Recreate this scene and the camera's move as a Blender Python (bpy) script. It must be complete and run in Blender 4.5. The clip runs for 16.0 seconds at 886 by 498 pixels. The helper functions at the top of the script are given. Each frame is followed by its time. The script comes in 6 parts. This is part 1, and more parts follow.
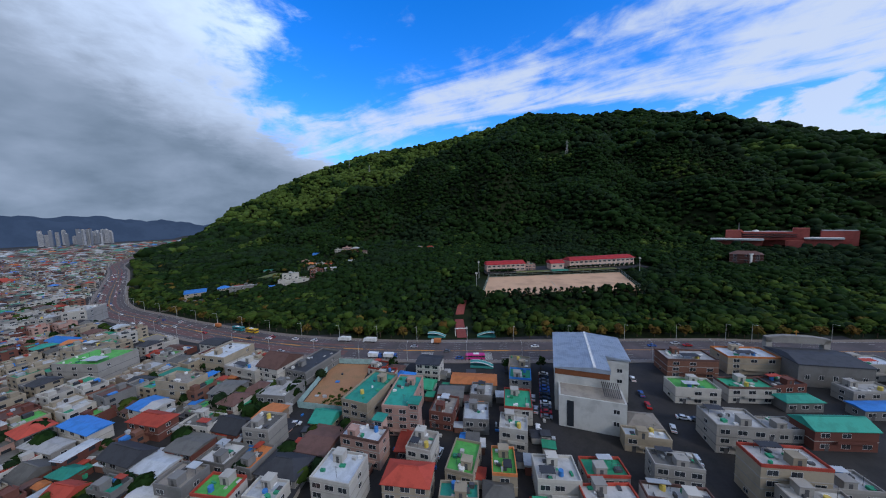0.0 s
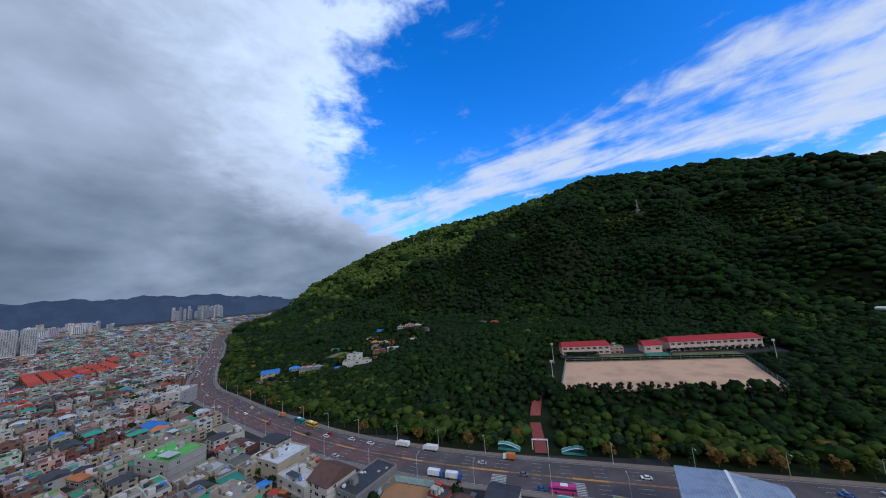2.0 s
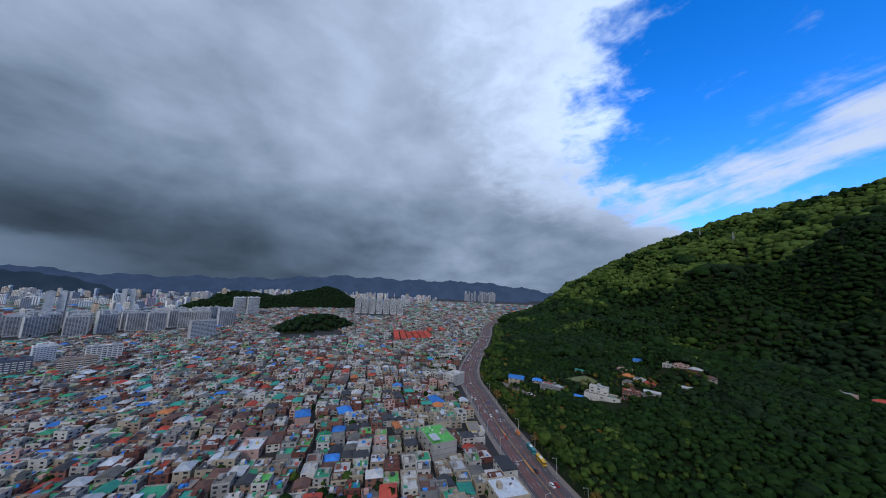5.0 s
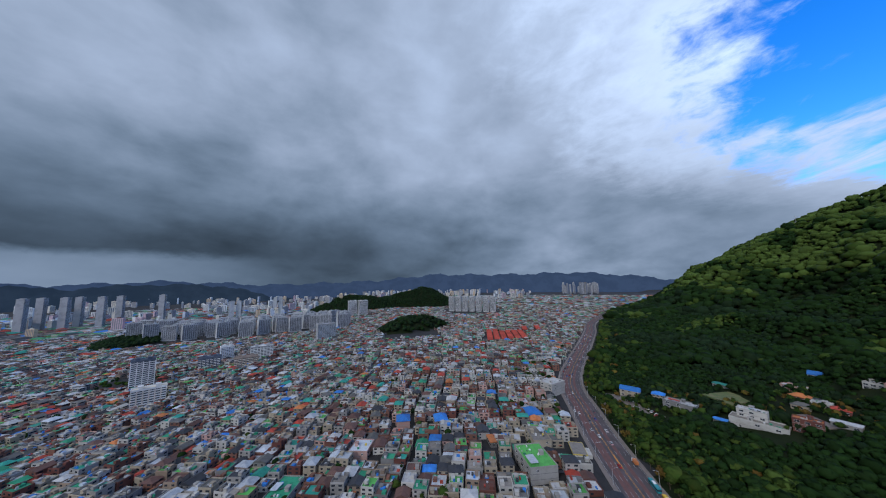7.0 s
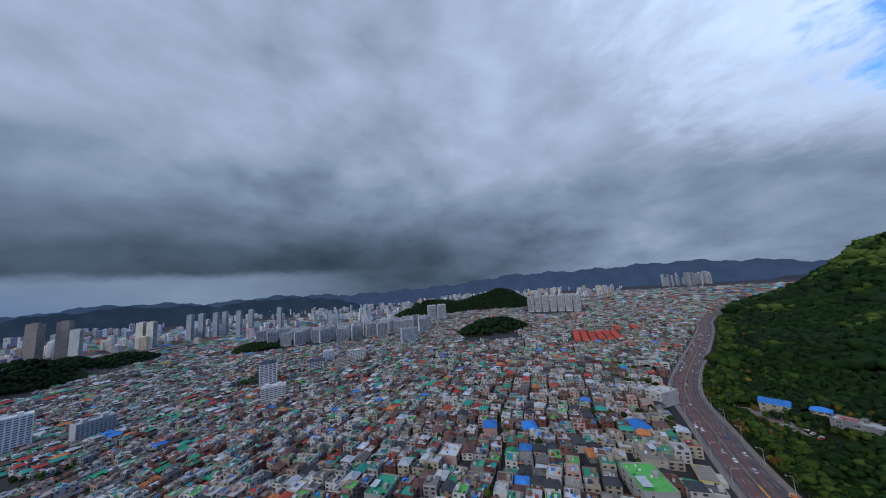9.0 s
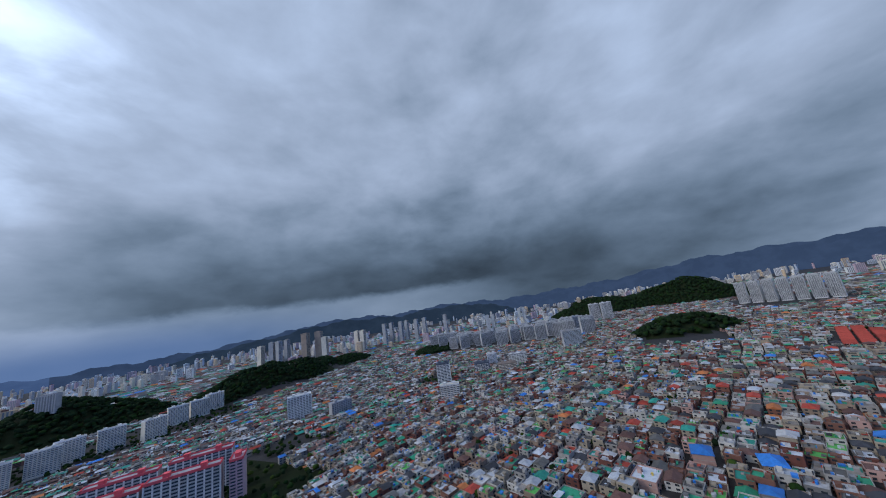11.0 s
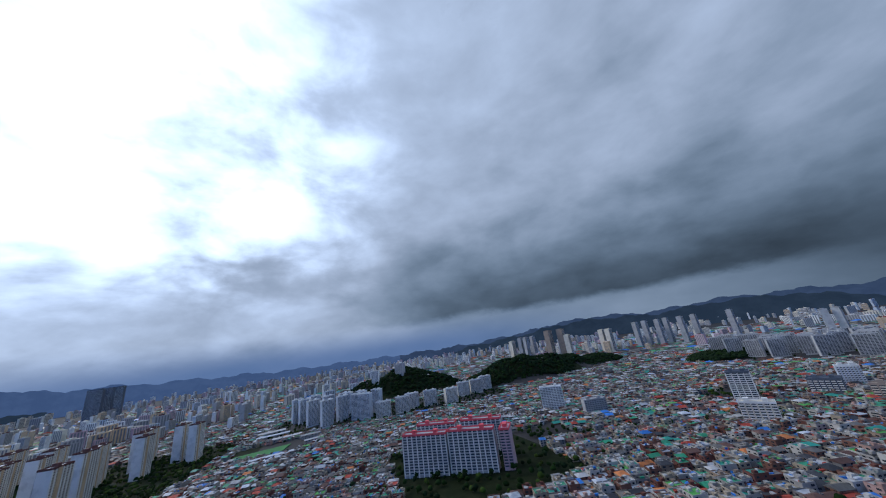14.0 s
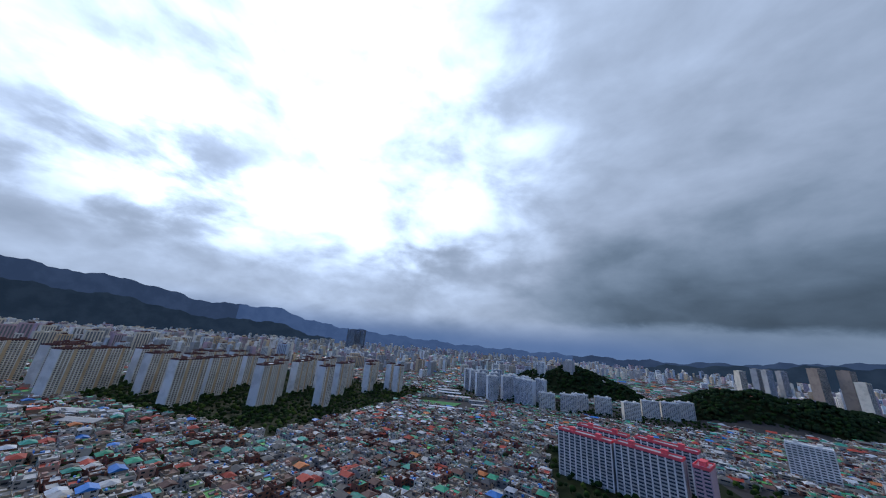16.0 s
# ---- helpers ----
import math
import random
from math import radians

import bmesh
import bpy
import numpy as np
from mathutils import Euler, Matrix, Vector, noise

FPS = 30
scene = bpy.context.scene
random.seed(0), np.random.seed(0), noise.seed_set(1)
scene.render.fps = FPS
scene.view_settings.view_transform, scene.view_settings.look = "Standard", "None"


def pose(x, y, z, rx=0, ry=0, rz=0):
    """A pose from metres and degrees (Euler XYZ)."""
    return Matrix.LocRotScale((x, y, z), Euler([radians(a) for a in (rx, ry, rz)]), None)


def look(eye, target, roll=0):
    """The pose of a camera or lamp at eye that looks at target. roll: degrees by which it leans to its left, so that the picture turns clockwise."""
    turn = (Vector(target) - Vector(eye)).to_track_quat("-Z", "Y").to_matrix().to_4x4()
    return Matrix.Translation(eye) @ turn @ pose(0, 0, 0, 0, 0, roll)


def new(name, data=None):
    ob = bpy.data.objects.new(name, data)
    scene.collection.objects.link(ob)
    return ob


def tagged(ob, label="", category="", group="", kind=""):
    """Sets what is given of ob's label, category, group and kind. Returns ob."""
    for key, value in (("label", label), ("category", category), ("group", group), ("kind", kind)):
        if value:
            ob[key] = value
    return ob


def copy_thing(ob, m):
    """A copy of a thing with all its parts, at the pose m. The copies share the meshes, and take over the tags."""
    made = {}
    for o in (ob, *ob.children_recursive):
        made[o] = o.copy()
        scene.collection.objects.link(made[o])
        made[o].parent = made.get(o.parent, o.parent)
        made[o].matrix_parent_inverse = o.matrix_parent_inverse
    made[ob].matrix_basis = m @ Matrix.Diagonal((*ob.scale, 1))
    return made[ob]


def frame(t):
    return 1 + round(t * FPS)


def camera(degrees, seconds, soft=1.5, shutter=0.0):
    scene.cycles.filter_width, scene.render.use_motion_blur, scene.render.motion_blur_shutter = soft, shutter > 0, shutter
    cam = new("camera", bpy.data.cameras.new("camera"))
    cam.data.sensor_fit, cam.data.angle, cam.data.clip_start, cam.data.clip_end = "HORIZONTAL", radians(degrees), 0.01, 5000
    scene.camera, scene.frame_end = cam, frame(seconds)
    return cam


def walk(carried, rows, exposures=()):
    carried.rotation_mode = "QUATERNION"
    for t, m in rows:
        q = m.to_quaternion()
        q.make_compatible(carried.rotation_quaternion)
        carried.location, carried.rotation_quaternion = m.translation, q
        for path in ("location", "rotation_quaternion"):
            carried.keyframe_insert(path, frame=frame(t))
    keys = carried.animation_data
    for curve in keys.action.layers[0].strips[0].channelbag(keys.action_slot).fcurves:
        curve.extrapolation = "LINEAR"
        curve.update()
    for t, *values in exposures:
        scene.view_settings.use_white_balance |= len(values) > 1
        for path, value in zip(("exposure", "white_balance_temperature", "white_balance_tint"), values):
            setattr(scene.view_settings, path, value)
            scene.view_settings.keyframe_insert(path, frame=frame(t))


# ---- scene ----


K = 1.3  # metres for each unit of the plan


def aim(x, y, z, yaw, pitch, roll):
    """The camera's pose from its place in the plan, its heading to the left of +y, its pitch and its roll."""
    return pose(K * x, K * y, K * z, 0, 0, yaw) @ pose(0, 0, 0, 90 + pitch, 0, 0) @ pose(0, 0, 0, 0, 0, roll)


cam = camera(113.10, 16.0, soft=1.1)
walk(cam, [
    (0, aim(-0.00, 0.00, 60.00, 0.00, -5.42, -2.22)),
    (0.5, aim(-0.04, 2.55, 62.10, 1.75, -0.64, -1.64)),
    (1, aim(0.03, 5.07, 64.02, 4.10, 4.65, -1.59)),
    (1.5, aim(0.04, 7.35, 66.12, 7.68, 6.71, -2.77)),
    (2, aim(-0.06, 9.52, 68.51, 11.25, 8.28, -4.18)),
    (2.5, aim(-0.20, 11.88, 71.48, 14.34, 9.27, -4.98)),
    (3, aim(-0.02, 14.48, 74.96, 17.89, 9.28, -5.78)),
    (3.5, aim(0.91, 17.36, 78.88, 25.27, 7.87, -6.82)),
    (4, aim(2.67, 20.40, 82.86, 37.53, 7.40, -4.83)),
    (4.5, aim(4.66, 23.37, 86.59, 50.27, 8.21, 0.81)),
    (5, aim(6.29, 26.21, 89.90, 59.06, 8.14, 2.35)),
    (5.2, aim(6.84, 27.31, 91.16, 61.73, 7.96, 2.77)),
    (7.3, aim(2.29, 35.60, 99.93, 77.54, 6.83, -1.37)),
    (7.5, aim(1.84, 35.74, 100.00, 78.13, 6.84, -1.53)),
    (8, aim(0.78, 35.97, 99.95, 80.49, 7.03, -1.96)),
    (8.5, aim(-0.10, 36.24, 99.81, 84.80, 7.37, -2.88)),
    (9, aim(-0.75, 36.48, 99.66, 90.60, 7.88, -4.16)),
    (9.5, aim(-1.31, 36.57, 99.54, 97.97, 8.59, -5.66)),
    (10, aim(-1.87, 36.52, 99.37, 105.61, 9.66, -7.68)),
    (10.2, aim(-2.06, 36.54, 99.28, 108.37, 10.08, -8.78)),
    (12.3, aim(-2.72, 37.55, 98.62, 134.89, 12.95, -6.52)),
    (12.5, aim(-2.98, 37.45, 97.95, 137.72, 13.40, -7.51)),
    (13, aim(-4.30, 36.80, 95.45, 145.38, 14.75, -8.73)),
    (13.5, aim(-6.59, 35.79, 92.45, 153.36, 16.17, -9.17)),
    (14, aim(-9.71, 34.21, 89.10, 161.69, 18.00, -7.96)),
    (14.5, aim(-13.04, 32.68, 85.81, 171.16, 19.20, -2.63)),
    (15, aim(-16.28, 30.63, 83.00, 181.04, 19.30, 2.78)),
    (15.5, aim(-19.28, 28.35, 80.41, 190.55, 18.40, 5.04)),
    (16, aim(-22.00, 25.95, 77.95, 196.56, 17.42, 4.80)),
], [(0, -0.07), (16, -0.1)])

# ---- sky and sun ----
class Sock:
    """A node socket that can be reckoned with."""

    def __init__(self, tree, out):
        self.tree, self.out = tree, out

    def op(self, kind, *others):
        n = self.tree.nodes.new("ShaderNodeMath")
        n.operation = kind
        for i, v in enumerate((self, *others)):
            if isinstance(v, Sock):
                self.tree.links.new(v.out, n.inputs[i])
            else:
                n.inputs[i].default_value = v
        return Sock(self.tree, n.outputs[0])

    def __add__(self, o): return self.op("ADD", o)
    def __sub__(self, o): return self.op("SUBTRACT", o)
    def __mul__(self, o): return self.op("MULTIPLY", o)
    def __truediv__(self, o): return self.op("DIVIDE", o)
    def max(self, o): return self.op("MAXIMUM", o)
    def min(self, o): return self.op("MINIMUM", o)
    def rev(self): return self.op("MULTIPLY", -1.0).op("ADD", 1.0)

    def ramp(self, a, b):
        """0 at a, 1 at b, smooth between."""
        n = self.tree.nodes.new("ShaderNodeMapRange")
        n.interpolation_type = "SMOOTHSTEP"
        self.tree.links.new(self.out, n.inputs[0])
        flip = b < a
        n.inputs[1].default_value, n.inputs[2].default_value = (b, a) if flip else (a, b)
        r = Sock(self.tree, n.outputs[0])
        return r.rev() if flip else r


def xyz(tree, a, b, c):
    n = tree.nodes.new("ShaderNodeCombineXYZ")
    for i, v in enumerate((a, b, c)):
        if isinstance(v, Sock):
            tree.links.new(v.out, n.inputs[i])
        else:
            n.inputs[i].default_value = v
    return Sock(tree, n.outputs[0])


def noise_of(tree, vec, scale, detail=5.0, rough=0.55, warp=0.0):
    n = tree.nodes.new("ShaderNodeTexNoise")
    tree.links.new(vec.out, n.inputs["Vector"])
    n.inputs["Scale"].default_value, n.inputs["Detail"].default_value = scale, detail
    n.inputs["Roughness"].default_value, n.inputs["Distortion"].default_value = rough, warp
    return Sock(tree, n.outputs["Fac"])


def blend(tree, fac, a, b):
    """Colour a where fac is 0, b where it is 1."""
    n = tree.nodes.new("ShaderNodeMix")
    n.data_type = "RGBA"
    for i, v in ((0, fac), (6, a), (7, b)):
        if isinstance(v, Sock):
            tree.links.new(v.out, n.inputs[i])
        else:
            n.inputs[i].default_value = v if i == 0 else (*v, 1.0)
    return Sock(tree, n.outputs[2])


def bearing(az, el):
    a, e = radians(az), radians(el)
    return (-math.sin(a) * math.cos(e), math.cos(a) * math.cos(e), math.sin(e))


SUN_AZ, SUN_EL = -136.0, 34.0


def build_sky():
    world = bpy.data.worlds.new("sky")
    world.use_nodes = True
    tr = world.node_tree
    tr.nodes.clear()
    out, bg = tr.nodes.new("ShaderNodeOutputWorld"), tr.nodes.new("ShaderNodeBackground")
    tr.links.new(bg.outputs[0], out.inputs[0])
    tc, sp = tr.nodes.new("ShaderNodeTexCoord"), tr.nodes.new("ShaderNodeSeparateXYZ")
    tr.links.new(tc.outputs["Generated"], sp.inputs[0])
    dx, dy, dz = (Sock(tr, o) for o in sp.outputs)
    here = Sock(tr, tc.outputs["Generated"])
    up = dz.max(0.0) + 0.02
    px, py = dx / up, dy / up
    plane = xyz(tr, px, py, 0.0)

    def toward(az, el):
        b = bearing(az, el)
        return dx * b[0] + dy * b[1] + dz * b[2]

    sky = tr.nodes.new("ShaderNodeTexSky")
    sky.sky_type, sky.sun_disc = "NISHITA", False
    sky.sun_elevation, sky.sun_rotation = radians(SUN_EL), radians(-SUN_AZ)
    sky.air_density, sky.dust_density, sky.ozone_density = 1.0, 0.3, 4.0
    deep = tr.nodes.new("ShaderNodeHueSaturation")
    tr.links.new(sky.outputs[0], deep.inputs["Color"])
    deep.inputs["Saturation"].default_value, deep.inputs["Value"].default_value = 1.35, 0.255
    cool = tr.nodes.new("ShaderNodeVectorMath")
    cool.operation = "MULTIPLY"
    tr.links.new(deep.outputs[0], cool.inputs[0])
    cool.inputs[1].default_value = (0.75, 0.88, 1.22)
    blue = Sock(tr, cool.outputs[0])

    soft = dz.max(0.0) + 0.42
    sheet_at = xyz(tr, dx / soft, dy / soft, 0.0)
    big = noise_of(tr, sheet_at, 1.5, 4.0, 0.5, 0.3)
    mid = noise_of(tr, sheet_at, 4.4, 5.0, 0.52, 0.25)
    fine = noise_of(tr, plane, 7.0, 6.0, 0.62, 0.6)
    squat = xyz(tr, dx, dy, dz * 2.0)
    puff = noise_of(tr, squat, 3.8, 6.0, 0.52, 0.2)
    rough = noise_of(tr, squat, 9.0, 8.0, 0.6, 0.3)

    # the edge of the overcast sheet, in units of the cloud's height
    edge = (px * -1.0) - 0.92 + (py * -1.0 + 1.45).max(0.0).min(1.6) - (py - 1.45).max(0.0).min(0.6) * 0.6 - (py - 2.05).max(0.0).min(1.4) * 0.22
    edge = edge + (puff - 0.5) * 0.7 + (rough - 0.5) * 1.15 + (fine - 0.5) * 0.45
    back = py * -1.0 + 0.45 + (mid - 0.5) * 0.5
    sheet = edge.max(back)
    cover = sheet.ramp(-0.26, 0.26)
    # streaks of high cloud across the gap
    along, across = px * 0.85 - py * 0.53, px * 0.53 + py * 0.85
    streak = noise_of(tr, xyz(tr, along * 0.45, across * 1.5, 0.0), 1.7, 8.0, 0.62, 0.9)
    wide = (along + 0.9).max(0.0) * 0.55
    band = (across + (puff - 0.5) * 0.6).ramp(1.45, 2.05) * (across - wide * 0.5 + (puff - 0.5) * 0.8).ramp(3.0, 2.45)
    wisp = ((streak - 0.5) * 1.5 + band * 0.62 + along.ramp(0.1, 1.3) * 0.2 + (rough - 0.5) * 1.1).ramp(0.20, 0.88)
    low = (rough + dz * -1.9).ramp(0.0, 0.16) * along.ramp(-3.4, -0.6)
    wisp = wisp.max(low * 0.95)

    # how bright the sheet is
    lum = (big - 0.5) * 0.40 + (mid - 0.5) * 0.20 + (puff - 0.5) * 0.46 + (rough - 0.5) * 0.09 + 0.34
    lum = lum + sheet.ramp(1.3, 0.05) * 0.48 * dz.ramp(0.04, 0.35)
    gloom = toward(122.0, 4.0).ramp(0.30, 0.96) * dz.ramp(0.36, 0.08)
    lum = lum * (gloom * 0.70).rev()
    near_sun = toward(SUN_AZ, SUN_EL)
    glow = near_sun.ramp(0.60, 0.97) * ((puff - 0.5) * 2.0 + (mid - 0.5) * 1.1 + near_sun.ramp(0.7, 1.0) * 0.5).ramp(-0.22, 0.75)
    veil = (dz + (puff - 0.5) * 0.16 + (rough - 0.5) * 0.06).ramp(0.13, 0.30)
    bank = toward(246.0, 19.0).ramp(0.955, 0.995) * (puff + (rough - 0.5) * 0.4).ramp(0.62, 0.40)
    glow = glow * (veil * 0.85 + 0.15) * (bank * 0.85).rev()
    lum = (lum + glow * 1.15 + near_sun.ramp(0.30, 0.95) * 0.22 + dz.ramp(0.22, 0.55) * 0.17) * (dz.ramp(0.80, 0.97) * 0.4).rev()
    lum = lum.max(0.045)
    strip = (dz + (rough - 0.5) * 0.05).ramp(0.095, 0.065) * toward(146.0, 4.0).ramp(0.72, 0.93)
    lum = lum + strip * 0.19
    grey = blend(tr, lum.ramp(0.05, 0.55), (0.57, 0.87, 1.30), (0.72, 0.905, 1.25))
    grey = blend(tr, dz.ramp(0.89, 0.96), grey, (0.97, 0.95, 0.93))
    vm = tr.nodes.new("ShaderNodeVectorMath")
    vm.operation = "SCALE"
    tr.links.new(grey.out, vm.inputs[0])
    tr.links.new(lum.out, vm.inputs["Scale"])
    grey = Sock(tr, vm.outputs[0])

    grey = blend(tr, dz.ramp(0.10, 0.0) * toward(-162.0, 0.0).ramp(0.35, 0.9) * 0.85, grey, (0.075, 0.155, 0.36))
    colour = blend(tr, wisp * 0.9, blue, (0.66, 0.76, 0.94))
    colour = blend(tr, cover, colour, grey)
    tr.links.new(colour.out, bg.inputs[0])
    bg.inputs[1].default_value = 1.0
    scene.world = world


build_sky()
sun = new("sun", bpy.data.lights.new("sun", "SUN"))
sun.data.energy, sun.data.angle, sun.data.color = 1.1, radians(8), (1.0, 0.90, 0.78)
sun.matrix_world = look((0, 0, 0), [-v for v in bearing(SUN_AZ, SUN_EL)])

# ---- materials ----
def material(name, colour, rough=0.8, metal=0.0, vary=0.25, scale=0.5, bump=0.0, second=None, island=0.0, patch=None, spec=0.2):
    """Colour with grain at two scales; second: the colour of stains; island: how far each loose piece strays in value; patch: a list of colours, one picked per piece."""
    m = bpy.data.materials.new(name)
    m.use_nodes = True
    tr = m.node_tree
    bsdf = tr.nodes["Principled BSDF"]
    bsdf.inputs["Roughness"].default_value, bsdf.inputs["Metallic"].default_value = rough, metal
    bsdf.inputs["Specular IOR Level"].default_value = spec
    geo, tc = tr.nodes.new("ShaderNodeNewGeometry"), tr.nodes.new("ShaderNodeTexCoord")
    pos = Sock(tr, geo.outputs["Position"])
    a, b = noise_of(tr, pos, scale, 4.0, 0.6), noise_of(tr, pos, scale * 11.0, 3.0, 0.6)
    each = Sock(tr, geo.outputs["Random Per Island"])
    if patch:
        ramp = tr.nodes.new("ShaderNodeValToRGB")
        ramp.color_ramp.interpolation = "CONSTANT"
        els = ramp.color_ramp.elements
        for i, (at, c) in enumerate(patch):
            el = els[i] if i < 2 else els.new(at)
            el.position, el.color = at, (*c, 1.0)
        tr.links.new(each.out, ramp.inputs[0])
        col = Sock(tr, ramp.outputs[0])
    else:
        col = blend(tr, a.ramp(0.42, 0.66), colour, second or tuple(c * 0.75 for c in colour))
    value = (a - 0.5) * vary * 2.0 + (b - 0.5) * vary * 1.4 + 1.0
    if island:
        info = tr.nodes.new("ShaderNodeObjectInfo")
        value = value * ((each + Sock(tr, info.outputs["Random"]) * 1.7).op("FRACT") * 2.0 * island + (1.0 - island))
    vm = tr.nodes.new("ShaderNodeVectorMath")
    vm.operation = "SCALE"
    tr.links.new(col.out, vm.inputs[0])
    tr.links.new(value.out, vm.inputs["Scale"])
    tr.links.new(vm.outputs[0], bsdf.inputs["Base Color"])
    if bump:
        bn = tr.nodes.new("ShaderNodeBump")
        bn.inputs["Strength"].default_value = bump
        tr.links.new(b.out, bn.inputs["Height"])
        tr.links.new(bn.outputs[0], bsdf.inputs["Normal"])
    return m


M = {}


def mat(name, *args, **kw):
    if name not in M:
        M[name] = material(name, *args, **kw)
    return M[name]


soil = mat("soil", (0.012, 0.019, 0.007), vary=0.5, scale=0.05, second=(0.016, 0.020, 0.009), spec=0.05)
paving = mat("paving", (0.034, 0.032, 0.033), vary=0.4, scale=0.12, second=(0.020, 0.020, 0.021))
concrete = mat("concrete", (0.42, 0.41, 0.39), vary=0.2, scale=0.2)

# ---- the land ----
RIDGES = [  # (points x, y, z), side slope
    ([(-1477, 1493, 4), (-1295, 1524, 52), (-1090, 1556, 124), (-891, 1564, 232), (-668, 1618, 344), (-377, 1709, 446), (43, 1699, 498), (296, 1521, 508), (414, 1390, 522)], 0.52),
    ([(414, 1390, 522), (686, 1390, 502), (893, 1351, 508), (1081, 1246, 432), (1152, 1111, 366), (1156, 956, 288), (1170, 786, 220), (1500, 500, 160), (1700, 100, 40)], 0.48),
    ([(414, 1390, 522), (111, 1145, 262), (-76, 997, 178), (-236, 868, 92), (-330, 700, 48), (-370, 480, 10)], 0.38),
    ([(414, 1390, 522), (330, 1000, 250), (300, 720, 140), (240, 480, 60), (200, 330, 26)], 0.34),
    ([(893, 1351, 508), (760, 950, 230), (620, 640, 120), (430, 330, 45)], 0.34),
    ([(-668, 1618, 344), (-700, 1200, 170), (-690, 950, 70), (-640, 760, 10)], 0.4),
]
ROAD = [(900, 60), (500, 90), (181, 114), (114, 122), (0, 131), (-50, 138), (-90, 148), (-130, 163), (-170, 180), (-211, 200), (-243, 215), (-270, 232), (-300, 257), (-350, 304), (-409, 361), (-520, 465), (-635, 568), (-790, 765), (-1130, 1290), (-1900, 2450)]
ROAD = [(K * x, K * y) for x, y in ROAD]


def seg_near(px, py, pts):
    """Distance from a polyline, and the third value carried along it."""
    best, val = np.full(np.shape(px), 1e9), np.zeros(np.shape(px))
    for p, q in zip(pts, pts[1:]):
        ax, ay, bx, by = p[0], p[1], q[0] - p[0], q[1] - p[1]
        t = np.clip(((px - ax) * bx + (py - ay) * by) / (bx * bx + by * by), 0, 1)
        d = np.hypot(px - ax - t * bx, py - ay - t * by)
        pv, qv = (p[2], q[2]) if len(p) > 2 else (0, 1)
        val = np.where(d < best, pv + t * (qv - pv), val)
        best = np.minimum(best, d)
    return best, val


def side_of_road(x, y):
    """Metres beyond the road's centre line on the hill's side; negative in the town."""
    xs, ys = np.array([p[0] for p in ROAD[::-1]], float), np.array([p[1] for p in ROAD[::-1]], float)
    d, _ = seg_near(x, y, ROAD)
    return np.where(y > np.interp(x, xs, ys), d, -d)


def wavy(x, y, s, seed):
    r = np.random.RandomState(seed)
    out = np.zeros(np.shape(x))
    for k in range(7):
        a, ph, f = r.uniform(0, 6.28), r.uniform(0, 6.28), 2 ** r.uniform(-0.5, 1.2)
        out = out + np.sin((x * math.cos(a) + y * math.sin(a)) / s * f * 6.28 + ph) / f
    return out / 3.5


SCHOOL = (22, 188, 182, 282)
HILLS = [(-138, -950, 195, 110, 60, -10), (-480, -795, 225, 90, 54, 6), (-730, -815, 150, 62, 24, 8), (-675, 130, 92, 48, 24, -63), (-1335, -45, 190, 120, 54, 85), (-1385, 245, 215, 130, 68, 80), (-905, -520, 150, 80, 12, 15)]


def town_level(y):
    """The valley floor falls away from the hill."""
    return K * -32.0 * np.clip((80 - np.asarray(y) / K) / 640, 0, 1)


def land(x, y):
    """Height of the ground."""
    s = side_of_road(x, y) / K
    town = town_level(y) / K
    x, y = np.asarray(x, float) / K, np.asarray(y, float) / K
    h = np.zeros(np.shape(x))
    steep, lumps = 1 + 0.12 * wavy(x, y, 260, 3), 15 * wavy(x, y, 210, 5) - 18 * abs(wavy(x, y, 330, 6))
    for pts, slope in RIDGES:
        for pair in zip(pts, pts[1:]):
            d, z = seg_near(x, y, pair)
            h = np.maximum(h, z - slope * d * steep + lumps * np.clip(z / 150, 0, 1) * np.clip(d / 90, 0, 1))
    foot = np.clip((s - 17) / 90, 0, 1)
    slope = foot * (s - 17) * 0.12 * np.clip(1.4 - s / 380, 0, 1)
    hill = np.maximum(h * np.clip((s - 17) / 170, 0, 1), np.minimum(slope, 60))
    # the terrace of the school yard and its building
    x0, y0, x1, y1 = SCHOOL
    away = np.maximum(np.maximum(x0 - x, x - x1), np.maximum(y0 - y, y - y1))
    flat = np.where(y > 252, 13.5, 10.0)
    k = np.clip(away / 14, 0, 1)
    hill = np.where(s > 10, hill * k + flat * (1 - k), hill)
    out = np.where(s > 0, hill, town)
    for cx, cy, rx, ry, hh, turn in HILLS:
        c, sn = math.cos(radians(turn)), math.sin(radians(turn))
        u, v = ((x - cx) * c + (y - cy) * sn) / rx, (-(x - cx) * sn + (y - cy) * c) / ry
        out = out + hh * np.clip(1 - u * u - v * v, 0, 1) ** 1.2 * (1 + 0.2 * wavy(x, y, 130, 9))
    return K * out


